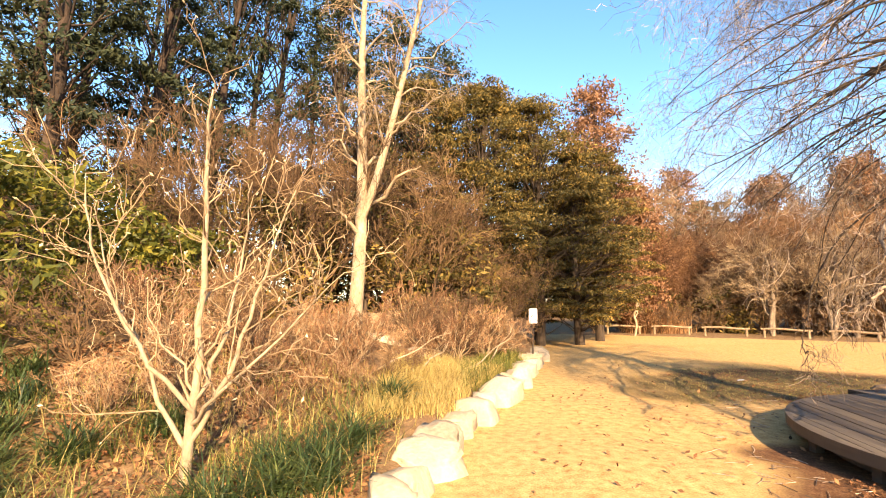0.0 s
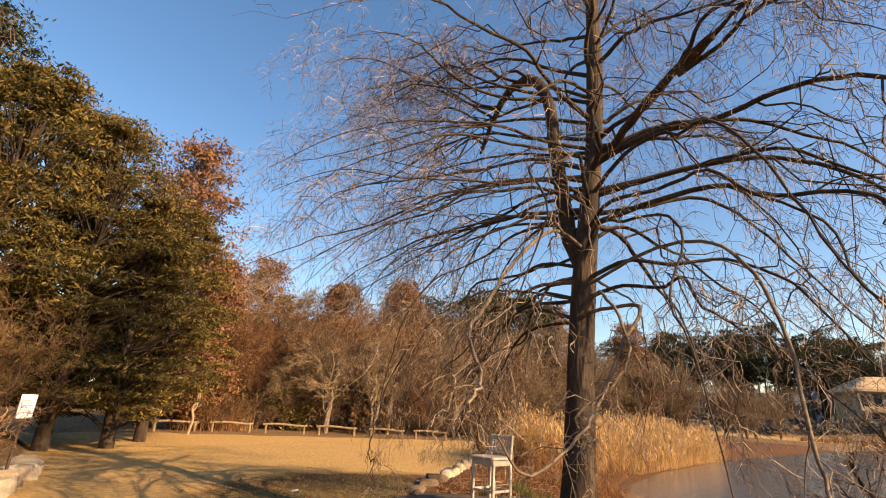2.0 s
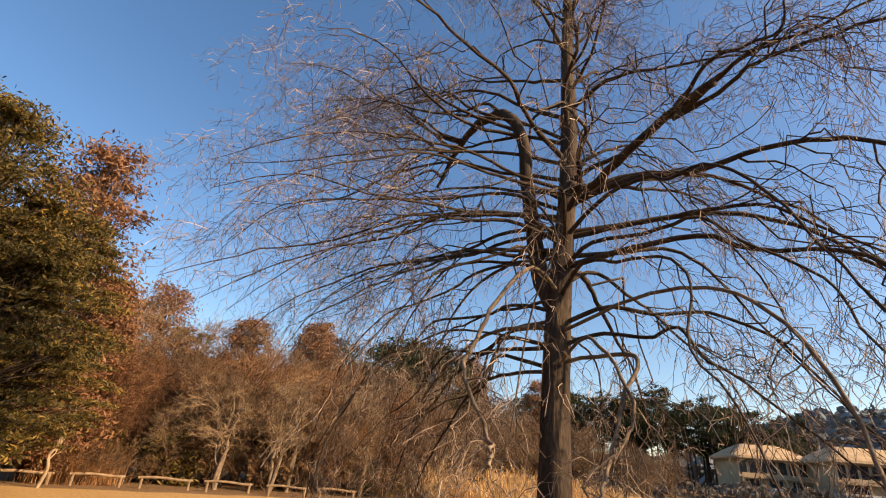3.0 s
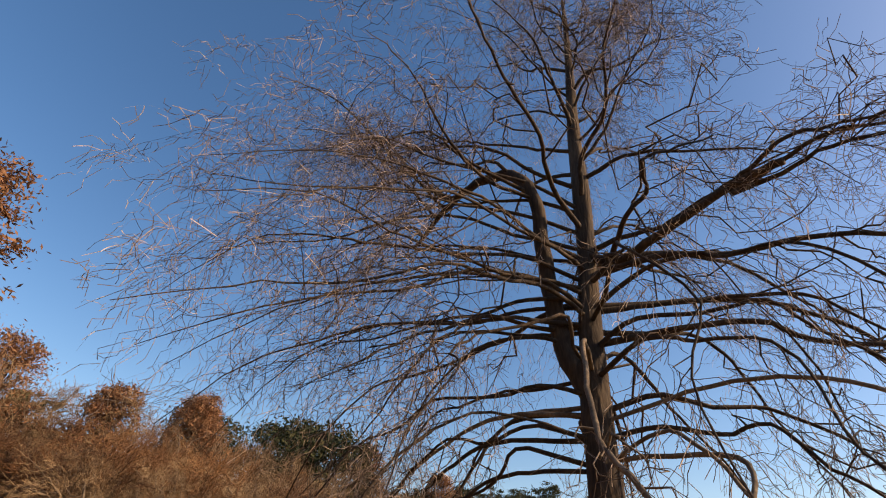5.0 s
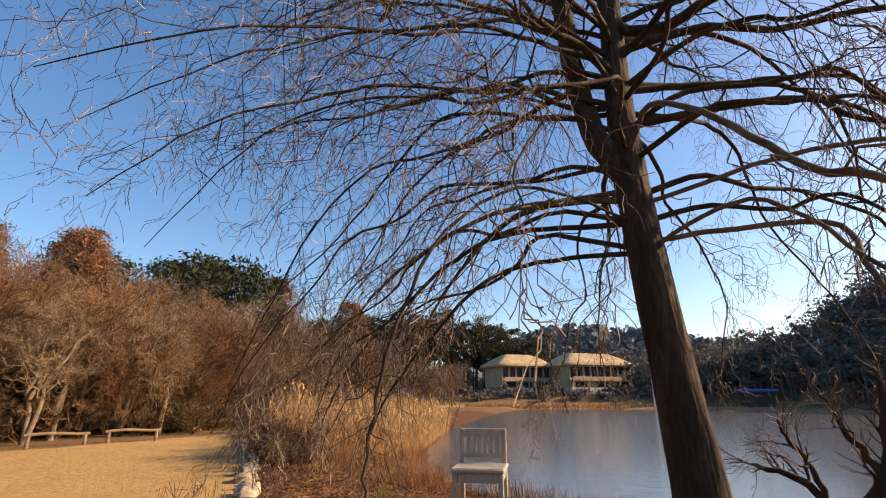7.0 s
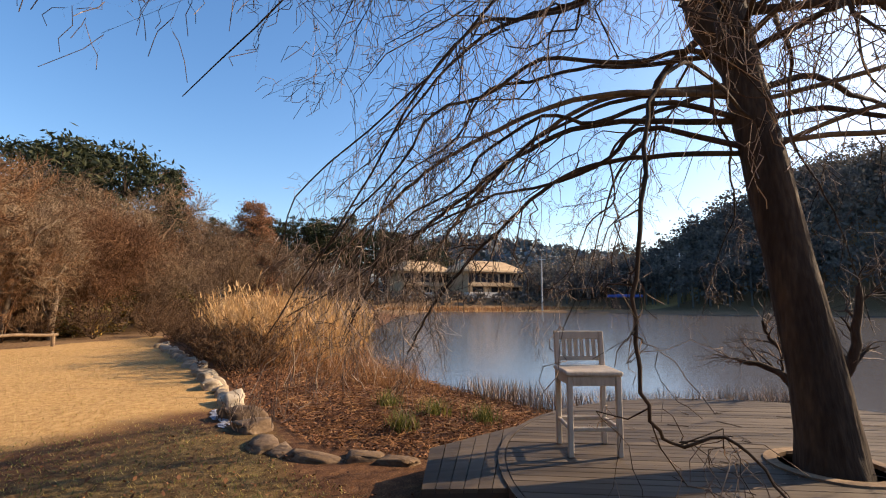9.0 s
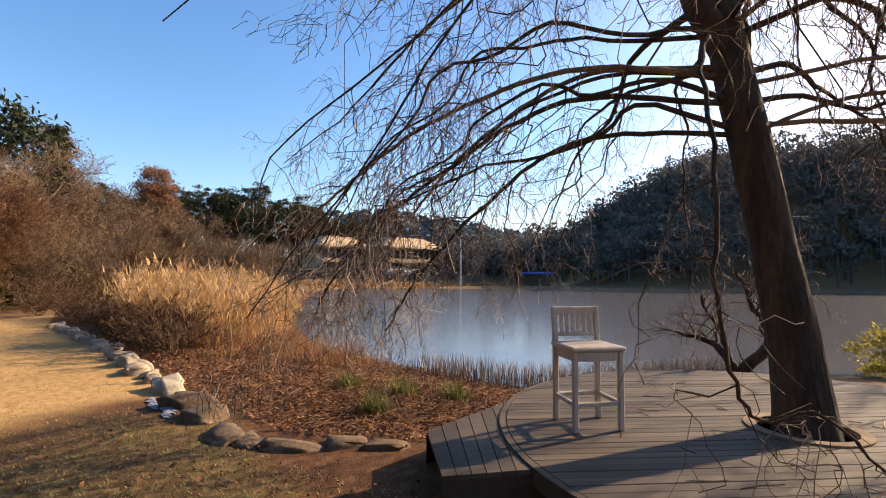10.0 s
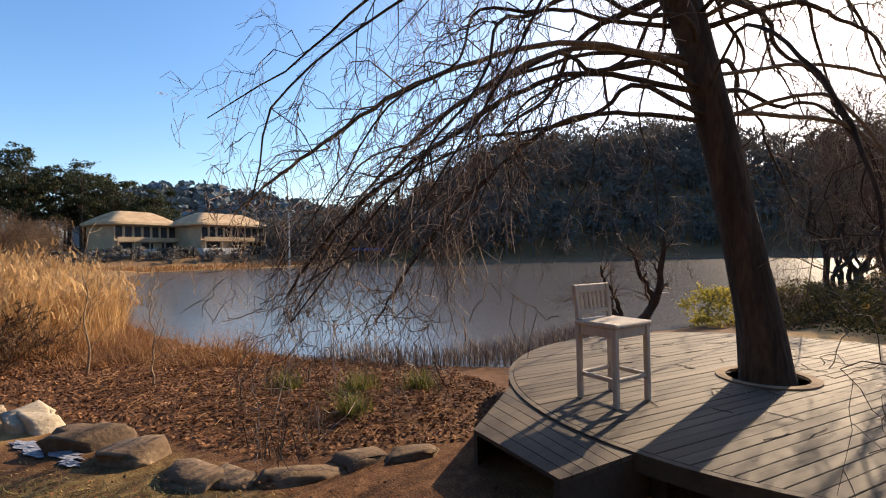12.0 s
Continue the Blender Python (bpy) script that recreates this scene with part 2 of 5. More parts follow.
def tubes(paths, radii, sides):
    """Tapered tubes along N paths of K points each."""
    p = np.asarray(paths, float)
    r = np.asarray(radii, float)
    n, k, _ = p.shape
    t = np.gradient(p, axis=1)
    t /= np.linalg.norm(t, axis=2, keepdims=True) + 1e-9
    ref = np.where(np.abs(t[:, :1, 2:3]) > 0.8, [[[1.0, 0, 0]]], [[[0, 0, 1.0]]])
    u = np.cross(t, np.broadcast_to(ref, t.shape))
    u /= np.linalg.norm(u, axis=2, keepdims=True) + 1e-9
    w = np.cross(t, u)
    a = np.arange(sides) * 2 * np.pi / sides
    ring = u[:, :, None] * np.cos(a)[:, None] + w[:, :, None] * np.sin(a)[:, None]
    v = (p[:, :, None] + ring * r[:, :, None, None]).reshape(-1, 3)
    i = np.arange(n * k * sides).reshape(n, k, sides)
    j = np.roll(i, -1, axis=2)
    f = np.stack([i[:, :-1], j[:, :-1], j[:, 1:], i[:, 1:]], -1).reshape(-1, 4)
    return v, f


def join(*soups):
    vs, fs, o = [], [], 0
    for v, f in soups:
        vs.append(v)
        fs.append(np.asarray(f) + o)
        o += len(v)
    return np.concatenate(vs), np.concatenate(fs)


def curved(p, r, k):
    """A smooth curve of k points through the given ones (Catmull-Rom), with its radii."""
    p, r = np.asarray(p, float), np.asarray(r, float)
    n = len(p)
    q = np.linspace(0, n - 1, k)
    i = np.minimum(q.astype(int), n - 2)
    t = (q - i)[:, None]
    e = np.concatenate([2 * p[:1] - p[1:2], p, 2 * p[-1:] - p[-2:-1]])
    a, b, c, d = e[i], e[i + 1], e[i + 2], e[i + 3]
    out = 0.5 * (2 * b + (c - a) * t + (2 * a - 5 * b + 4 * c - d) * t**2 + (3 * b - a - 3 * c + d) * t**3)
    return out, np.interp(q, range(n), r)


def unit(v):
    return v / (np.linalg.norm(v, axis=-1, keepdims=True) + 1e-9)


def kids(paths, radii, m, length, spread, lift, droop, k, thin, s0=0.15, s1=1.0, wobble=0.06):
    """m child branches on each path: they leave it sideways, rise by lift and sink by droop along their length."""
    n, kk, _ = paths.shape
    s = s0 + (s1 - s0) * (np.arange(m)[None] + rng.random((n, m))) / m
    x = s * (kk - 1)
    i = np.minimum(x.astype(int), kk - 2)
    fr = (x - i)[..., None]
    row = np.arange(n)[:, None]
    start = paths[row, i] * (1 - fr) + paths[row, i + 1] * fr
    tan = unit(paths[row, i + 1] - paths[row, i])
    rad = radii[row, i] * (1 - fr[..., 0]) + radii[row, i + 1] * fr[..., 0]
    side = rng.normal(size=(n, m, 3))
    side = unit(side - (side * tan).sum(-1, keepdims=True) * tan)
    d = unit(tan + side * spread + np.array([0, 0, lift]))
    size = length * (0.55 + 0.7 * rng.random((n, m))) * (1.15 - 0.6 * s)
    q = np.linspace(0, 1, k)
    bend = rng.normal(size=(n, m, 1, 3)) * wobble * np.sin(q * 3.1)[:, None] + rng.normal(size=(n, m, 1, 3)) * wobble * 0.55 * np.sin(q * 6.3)[:, None]
    bend = bend + rng.normal(size=(n, m, k, 3)) * wobble * 0.3 * (q > 0)[:, None]
    out = start[:, :, None] + size[..., None, None] * (d[:, :, None] * q[:, None] + bend)
    out[..., 2] -= size[..., None] * droop * q**2
    r0 = np.minimum(rad * 0.75, np.maximum(rad * thin, 0.0028))
    rr = r0[..., None] * (1 - 0.75 * q)
    return out.reshape(n * m, k, 3), rr.reshape(n * m, k)


def leaf_quads(centres, normals, size, aspect=0.45):
    """One small leaf (a quad) at each centre."""
    n = len(centres)
    u = rng.normal(size=(n, 3))
    u = unit(u - (u * normals).sum(1, keepdims=True) * normals)
    w = np.cross(normals, u)
    s = (size * (0.6 + 0.8 * rng.random(n)))[:, None]
    v = np.stack([centres - u * s, centres - w * s * aspect, centres + u * s, centres + w * s * aspect], 1).reshape(-1, 3)
    return v, np.arange(4 * n).reshape(n, 4)


# ---- the plan ----
def smooth(x):
    x = np.clip(x, 0, 1)
    return x * x * (3 - 2 * x)


WALL_Y = [-40, 0.0, 5.8, 8.3, 9.6, 11.6, 16.9, 22, 60]
WALL_X = [1.6, 1.7, 2.15, 2.9, 3.4, 4.3, 6.1, 7.0, 9.0]
LAKE = np.array([(13.0, 5.6), (14.2, 6.7), (16.2, 7.9), (19.5, 9.2), (25, 9.8), (34, 9.6), (60, 6.6), (84, 1), (84, -14), (70, -30), (60, -45), (52, -70),
                 (30, -90), (16, -60), (13.5, -25), (13.0, -8), (12.4, -1.5), (13.3, 1.6), (12.8, 4)])


def lake_distance(x, y):
    """Metres to the shore, below zero on the lake."""
    d = np.full(x.shape, 1e9)
    inside = np.zeros(x.shape, bool)
    for (ax, ay), (bx, by) in zip(LAKE, np.roll(LAKE, -1, axis=0)):
        ex, ey = bx - ax, by - ay
        s = np.clip(((x - ax) * ex + (y - ay) * ey) / (ex * ex + ey * ey), 0, 1)
        d = np.minimum(d, np.hypot(x - ax - s * ex, y - ay - s * ey))
        inside ^= ((ay > y) != (by > y)) & (x < (bx - ax) * (y - ay) / (by - ay + 1e-12) + ax)
    return np.where(inside, -d, d)


def height(x, y):
    x, y = np.asarray(x, float), np.asarray(y, float)
    d = np.interp(y, WALL_Y, WALL_X) - x
    near = smooth((34 - y) / 8) 
    h = ((0.1 + 0.18 * smooth((y - 5) / 4)) * smooth(d / 0.35 + 0.3) + 0.95 * smooth((d - 0.3) / 4.5) * smooth((y - 5.2) / 5)) * np.where(d > -0.2, 1, 0) * near
    h = h + 0.5 * smooth((d - 6) / 10)
    ld = lake_distance(x, y)
    h = h - 0.33 * smooth(1 - ld / 3.2) - 0.09 * np.clip(-ld, 0, 9)
    h = h + 2.0 * smooth((x - 86) / 12)
    ridge = np.hypot((x - 90) / 46, (y + 110) / 60)
    h = h + 24 * smooth((1.25 - ridge) / 0.95) * smooth((ld - 3) / 19)
    ridge2 = np.hypot((x - 20) / 70, (y + 150) / 60)
    h = h + 20 * smooth((1.25 - ridge2) / 1.0) * smooth((ld - 3) / 30)
    h = h + 36 * smooth((x - 190) / 110) * (0.75 + 0.25 * np.sin(y / 70 + 1.2)) * smooth((60 - y) / 120)
    return h + 0.02 * np.sin(x * 1.7 + y) * np.cos(y * 1.3 - x * 0.6) * (ld > 0.3)


def ground_z(x, y):
    return float(height(np.array([x]), np.array([y]))[0])


def graded(lo, hi, mid, fine, growth):
    """Coordinates that lie close together near mid and further apart away from it."""
    out = [mid]
    for sign, end in ((1, hi), (-1, lo)):
        c, step = mid, fine
        while (end - c) * sign > 0:
            c += sign * step
            if abs(c - mid) > 9:
                step *= growth
            out.append(c)
    return np.array(sorted(out))


gx, gy = graded(-900, 1500, 8, 0.22, 1.06), graded(-1200, 1200, 8, 0.22, 1.06)
GX, GY = np.meshgrid(gx, gy, indexing="ij")
GZ = height(GX, GY)
idx = np.arange(GX.size).reshape(GX.shape)
gf = np.stack([idx[:-1, :-1], idx[1:, :-1], idx[1:, 1:], idx[:-1, 1:]], -1).reshape(-1, 4)
ground = tagged(mesh_object("ground", np.stack([GX, GY, GZ], -1).reshape(-1, 3), gf, GROUND, smooth=True),
                "sandy path, dry lawn and leaf-strewn banks beside a lake", "ground", kind="structure")
STONE_X = [10.2, 10.75, 11.3, 12.2, 13.9, 15.4, 19.0, 24.5, 30]
STONE_Y = [9.4, 10.0, 10.7, 11.1, 11.9, 12.6, 14.3, 17.2, 19]


def zones(x, y):
    wall = np.interp(y, WALL_Y, WALL_X)
    bank = np.interp(x, STONE_X, STONE_Y)
    field = smooth((x - wall + 0.1) / 0.5) * smooth((26 - 0.45 * np.clip(x - 12, 0, 30) - y + 0.5) / 1.0)
    east = smooth((np.where(x > 10.2, bank, 9.4) - y + 0.2) / 0.5) * smooth((x - 10.0) / 0.8)
    path = field * smooth((wall + 4.6 + 0.12 * y - x) / 2.6) * smooth((24 - y) / 6)
    lawn = field * (1 - east)
    litter = east * smooth((lake_distance(x, y) + 1) / 0.8) * smooth((70 - x) / 10) * smooth((y + 14) / 4)
    under = smooth((3.4 - np.hypot(x - 9.1, y - 5.0)) / 0.8)
    drift = 0.35 * np.sin(y * 1.3 + 0.5) + 0.18 * np.sin(y * 3.7 + x)
    strip = smooth((8.4 - y + drift) / 1.6) * smooth((x - 5.2 + drift) / 1.2) * smooth((7.6 - x) / 0.5) * smooth((y + 8) / 3)
    # The next three zones paint the crown's cast shadow into darker, mossy soil.
    worn_shadow = 0.72 * smooth((3.4 - np.hypot((x - 10.4) * 0.8, y - 11.3)) / 1.6)
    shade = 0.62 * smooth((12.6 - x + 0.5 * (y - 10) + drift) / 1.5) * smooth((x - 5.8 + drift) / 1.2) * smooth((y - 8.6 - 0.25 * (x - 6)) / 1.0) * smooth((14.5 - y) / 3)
    mossy_shadow = 0.4 * smooth((13.2 - x + drift) / 1.3) * smooth((x - 7.6) / 1.6) * smooth((y - 9.2) / 1.0) * smooth((16.5 - y) / 2.5)
    litter = np.maximum.reduce([litter, under, strip * 0.75, worn_shadow, mossy_shadow])
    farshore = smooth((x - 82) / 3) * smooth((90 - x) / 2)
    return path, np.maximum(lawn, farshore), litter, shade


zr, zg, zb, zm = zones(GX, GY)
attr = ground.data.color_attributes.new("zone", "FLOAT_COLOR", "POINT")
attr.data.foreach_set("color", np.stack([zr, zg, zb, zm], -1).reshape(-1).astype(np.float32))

water_v = [(11.5, -100, -0.33), (95, -100, -0.33), (95, 14, -0.33), (11.5, 14, -0.33)]
tagged(mesh_object("water", water_v, [[0, 1, 2, 3]], WATER), "calm grey lake reflecting the sky", "water", kind="structure")


# ---- the great bare tree on the deck ----
def great_tree():
    tree = thing("bare_tree", (9.2, 6.2, 0.05), "large leafless tree with drooping branches growing through the round deck", "tree")
    inv = np.array([9.2, 6.2, 0.05])
    stem = np.array([(9.2, 6.2, 0.0), (9.22, 6.2, 0.35), (9.3, 6.2, 1.0), (9.45, 6.22, 1.9), (9.62, 6.24, 2.9), (9.8, 6.24, 3.8), (9.98, 6.2, 4.8),
                     (10.12, 6.14, 5.9), (10.2, 6.1, 7.2), (10.24, 6.1, 8.6), (10.2, 6.05, 10.2), (10.15, 6.0, 12.0), (10.1, 6.0, 13.6)])
    rs = np.array([0.29, 0.235, 0.195, 0.178, 0.172, 0.168, 0.145, 0.13, 0.14, 0.115, 0.085, 0.05, 0.02])
    limb = np.array([(9.8, 6.28, 3.75), (9.93, 6.55, 4.4), (9.98, 6.68, 5.2), (9.93, 6.75, 6.1), (9.85, 6.82, 6.9), (9.9, 7.15, 7.5), (10.2, 7.8, 7.75), (10.7, 8.5, 7.7), (11.3, 9.3, 7.3)])
    rl = np.array([0.14, 0.13, 0.12, 0.11, 0.1, 0.1, 0.08, 0.06, 0.03])
    sawn = np.array([(10.14, 6.14, 5.95), (9.75, 5.75, 5.55), (9.25, 5.2, 5.6), (8.8, 4.5, 5.82), (8.47, 4.05, 5.8)])
    rsawn = np.array([0.07, 0.062, 0.058, 0.05, 0.047])

    ns, nk = 72, 190
    sp, sr = curved(stem, rs, nk)
    v, f = tubes(sp[None], sr[None], ns)
    ang = np.tile(np.arange(ns) * 2 * np.pi / ns, nk)
    z = np.repeat(sp[:, 2], ns)
    centre = np.repeat(sp, ns, axis=0)
    # furrowed bark: interlaced ridges that run up the trunk
    bark = np.array([noise.noise((3.2 * math.cos(a_), 3.2 * math.sin(a_), z_ * 0.9)) * 0.5 + noise.noise((7 * math.cos(a_), 7 * math.sin(a_), z_ * 1.6)) for a_, z_ in zip(ang, z)])
    ridge = 0.1 * np.abs(bark) - 0.03 + 0.03 * np.sin(ang * 3 + z)
    flare = 0.13 * np.clip(1 - z / 0.5, 0, 1) * np.sin(ang * 5)
    v = centre + (v - centre) * (1 + ridge + flare)[:, None]
    mesh_object("trunk", v - inv, f, BARK, tree, True)
    for name, p, r, k in (("limb", limb, rl, 34), ("limb", sawn, rsawn, 18)):
        p2, r2 = curved(p, r, k)
        p2[1:] += rng.normal(size=(k - 1, 3)) * 0.012
        v, f = tubes(p2[None], r2[None], 10)
        f = f.tolist()
        f.append(list(range(len(v) - 10, len(v))))
        mesh_object(name, v - inv, f, BARK, tree, True)

    # primaries: (start, azimuth, elevation, length, radius, droop)
    starts = []
    for i in range(44):
        u = (i + 0.5) / 44
        zz = 4.3 + 8.1 * u**0.9
        k = np.interp(zz, stem[:, 2], range(len(stem)))
        at = np.array([np.interp(k, range(len(stem)), stem[:, j]) for j in range(3)])
        az = i * 2.39996 + rng.normal() * 0.25
        length = np.interp(zz, [1.9, 3, 5, 8, 11, 13], [3.2, 4.4, 5.0, 4.2, 2.6, 1.2]) * (0.85 + 0.3 * rng.random())
        north = math.sin(az) * 0.9 - math.cos(az) * 0.45
        length *= 1 - 0.42 * max(north, 0) * smooth((4.2 - zz) / 1.2)
        length *= 1 + (0.1 if north > 0 else 0.34) * north * smooth((zz - 4.5) / 1.5)
        el = np.interp(zz, [1.9, 4, 7, 12], [5, 14, 34, 56]) + rng.normal() * 8
        droop = np.interp(zz, [1.9, 4, 7, 12], [0.7, 0.62, 0.58, 0.18]) * (0.85 + 0.4 * rng.random())
        starts.append((at, az, el, length, np.interp(zz, [2, 6, 12], [0.049, 0.045, 0.023]) * (0.75 + 0.5 * rng.random()), droop))
    for i, q in enumerate((3, 4, 5, 5, 6, 6, 7, 7, 7)):
        at = limb[q] + (limb[min(q + 1, 8)] - limb[q]) * rng.random()
        starts.append((at, radians(60 + 100 * rng.random()), 15 + 20 * rng.random(), 3.3 * (0.8 + 0.4 * rng.random()), 0.035, 0.5))
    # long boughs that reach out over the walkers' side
    reach = len(starts)
    for zz, az, el, length, droop in ((4.9, 133, 14, 4.8, 0.4), (5.4, 118, 18, 5.2, 0.46), (5.8, 141, 20, 5.4, 0.5), (6.3, 126, 22, 5.4, 0.55), (6.0, 110, 18, 5.4, 0.5), (6.8, 114, 24, 5.0, 0.5), (4.8, 138, 8, 5.0, 0.42), (5.2, 128, 10, 5.2, 0.48), (4.7, 117, 6, 4.7, 0.46), (5.6, 146, 12, 5.2, 0.5), (5.0, 99, 10, 5.0, 0.56), (5.3, 108, 12, 5.2, 0.55),
                                      (5.1, 104, 12, 4.8, 0.36)):
        k = np.interp(zz, stem[:, 2], range(len(stem)))
        at = np.array([np.interp(k, range(len(stem)), stem[:, j]) for j in range(3)])
        starts.append((at, radians(az), el, length, 0.036, droop))
    reached = len(starts)
    for az, el in ((200, 10), (255, 18), (225, -5)):
        starts.append((sawn[3] + rng.normal(size=3) * 0.05, radians(az), el, 3.0, 0.035, 0.45))
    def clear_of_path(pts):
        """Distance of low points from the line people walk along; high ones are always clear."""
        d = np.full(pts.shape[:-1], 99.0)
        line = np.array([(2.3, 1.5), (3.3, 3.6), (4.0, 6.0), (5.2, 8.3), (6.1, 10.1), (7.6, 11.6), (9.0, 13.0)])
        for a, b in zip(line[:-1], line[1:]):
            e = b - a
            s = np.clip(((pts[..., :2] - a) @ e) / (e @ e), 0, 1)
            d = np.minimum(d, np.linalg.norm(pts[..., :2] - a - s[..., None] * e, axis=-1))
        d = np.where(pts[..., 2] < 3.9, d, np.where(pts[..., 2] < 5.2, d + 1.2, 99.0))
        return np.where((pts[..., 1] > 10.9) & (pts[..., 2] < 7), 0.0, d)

    # crooked low branches, some bare and pale, with sunlight painted into the bark
    crooked = (
        (PALE_LIT_LIMB, 0.034, [(9.75, 6.4, 3.5), (10.5, 7.6, 3.7), (11.2, 8.8, 3.2), (11.9, 9.7, 2.6), (12.4, 10.2, 2.05)]),
        (BARK, 0.032, [(9.75, 6.45, 3.2), (10.4, 7.7, 3.3), (10.9, 8.7, 2.7), (11.4, 9.5, 1.9), (11.75, 10.0, 1.25)]),
        (BARK, 0.028, [(9.75, 6.4, 2.9), (10.4, 7.6, 2.9), (10.9, 8.5, 2.2), (11.2, 9.0, 1.5), (11.4, 9.3, 1.0)]),
        (PALE_LIT_LIMB, 0.032, [(9.8, 6.4, 3.6), (10.7, 7.3, 3.7), (11.7, 8.2, 3.1), (12.4, 8.8, 2.3), (12.8, 9.2, 1.6)]),
        (BARK, 0.016, [(9.6, 6.3, 3.2), (9.0, 7.3, 3.3), (8.4, 8.0, 2.8), (8.1, 8.35, 2.0), (7.98, 8.44, 1.5), (7.95, 8.46, 1.12), (7.85, 8.35, 0.98), (7.7, 8.2, 0.95), (7.55, 8.05, 0.75)]),
        (PALE_LIT_LIMB, 0.026, [(9.5, 6.1, 3.0), (8.77, 5.14, 2.85), (8.37, 5.28, 2.45), (7.89, 5.33, 1.76), (7.52, 5.37, 1.51), (6.92, 5.55, 1.21), (6.58, 5.64, 1.43)]),
        (PALE_LIT_LIMB, 0.028, [(9.7, 6.2, 4.0), (8.9, 6.3, 4.0), (7.9, 6.35, 3.3), (7.3, 6.3, 2.65), (6.88, 6.18, 2.25), (6.75, 5.95, 1.95), (6.45, 5.7, 1.75), (6.2, 5.6, 1.68)]),
        (PALE_LIT_LIMB, 0.024, [(9.6, 5.9, 3.4), (9.0, 5.0, 3.6), (8.35, 4.26, 3.3), (7.75, 3.81, 2.48), (7.37, 3.68, 1.54), (7.17, 3.63, 1.11), (7.05, 3.7, 0.9)]),
        (PALE_LIT_LIMB, 0.022, [(9.5, 6.0, 2.9), (8.82, 5.66, 3.05), (8.37, 5.17, 2.42), (8.04, 5.19, 1.95), (7.7, 5.48, 1.67), (7.56, 5.32, 1.39)]))
    for mat, rad, pts in crooked:
        pts = np.array(pts)
        pts[0, :2] = [np.interp(pts[0, 2], stem[:, 2], stem[:, j]) for j in (0, 1)]
        p, r = curved(pts + rng.normal(size=pts.shape) * 0.03 * (np.arange(len(pts)) > 0)[:, None], np.linspace(rad, rad * 0.35, len(pts)), 36)
        p[1:] += rng.normal(size=(35, 3)) * 0.007
        many = pts[-1][0] > 11
        sec, secr = kids(p[None], r[None], 22 if many else 11, 0.85 if many else 0.6, 0.9, -0.05, 0.5, 8, 0.45, 0.35, wobble=0.16)
        ter, terr = kids(sec, secr, 9 if many else 5, 0.32, 0.9, -0.05, 0.35, 6, 0.55, wobble=0.16)
        vv, ff = join(tubes(p[None], r[None], 7), tubes(sec, secr, 4))
        br = mesh_object("branch", vv - inv, ff, mat, tree, True, "crooked low branch")
        vv, ff = tubes(ter, np.maximum(terr, 0.0025), 3)
        tagged(mesh_object("twig_spray", vv - inv, ff, TWIG, br), kind="stuff")
    # weeping boughs: they leave the trunk, rise a little and hang down to head height
    weeping = ((3.7, 88, 4.3, 0.4, 1.3, 0.031), (3.2, 76, 4.2, 0.4, 1.2, 0.03), (4.3, 97, 4.0, 0.55, 1.7, 0.032), (2.9, 62, 4.4, 0.3, 1.2, 0.03), (4.6, 80, 4.6, 0.6, 1.9, 0.033),
               (3.45, 50, 4.6, 0.4, 1.4, 0.03), (3.95, 69, 4.3, 0.5, 1.5, 0.029), (4.3, 252, 4.2, 0.8, 1.0, 0.036), (3.5, 272, 4.0, 0.6, 0.9, 0.036), (4.9, 236, 4.4, 0.9, 1.6, 0.038),
               (4.6, 300, 4.5, 0.7, 1.2, 0.04), (3.9, 220, 3.4, 0.7, 1.2, 0.034), (3.2, 247, 3.4, 0.4, 0.9, 0.032), (4.1, 325, 4.2, 0.6, 1.4, 0.036), (3.6, 5, 4.0, 0.5, 1.5, 0.034),
               (4.7, 192, 3.4, 0.8, 2.0, 0.034), (4.0, 150, 3.1, 0.7, 2.2, 0.03), (5.5, 258, 5.6, 0.5, 3.0, 0.058), (5.0, 279, 5.4, 0.5, 2.4, 0.052), (4.4, 262, 5.5, 0.4, 1.6, 0.048), (5.7, 288, 5.2, 0.8, 3.4, 0.046))
    for z0, az, reach_out, rise, z1, rad in weeping:
        k = np.interp(z0, stem[:, 2], range(len(stem)))
        at = np.array([np.interp(k, range(len(stem)), stem[:, j]) for j in range(3)])
        az = radians(az)
        q = np.linspace(0, 1, 9)
        wave = 0.1 * np.sin(q * rng.uniform(6, 10) + rng.uniform(0, 6)) * np.sqrt(q)
        out = reach_out * (q + 0.12 * np.sin(q * np.pi) * (1 - q))
        p = np.stack([at[0] + math.cos(az) * out - math.sin(az) * wave * 2.5, at[1] + math.sin(az) * out + math.cos(az) * wave * 2.5,
                      z0 + 3.2 * rise * q * (1 - q) ** 1.2 - (z0 - z1) * q**2.1 + wave], 1)
        p[1:] += rng.normal(size=(8, 3)) * 0.085
        p, r = curved(p, rad * (1 - 0.85 * q**0.75), 30)
        p[2:] += rng.normal(size=(28, 3)) * 0.007
        prim, pr = p[None], r[None]
        sec, secr = kids(prim, pr, 9, 0.3 * reach_out, 0.75, -0.02, 0.5, 9, 0.5, 0.3, wobble=0.14)
        ter, terr = kids(sec, secr, 6, 0.5, 0.75, -0.05, 0.42, 7, 0.6, wobble=0.15)
        twg, twgr = kids(ter, terr, 4, 0.24, 0.8, -0.05, 0.3, 4, 0.7, wobble=0.12)
        for a in (prim, sec, ter, twg):
            a[..., 2] = np.maximum(a[..., 2], 0.5 + 0.3 * rng.random(a.shape[:2]))
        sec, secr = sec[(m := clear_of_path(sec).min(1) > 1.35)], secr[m]
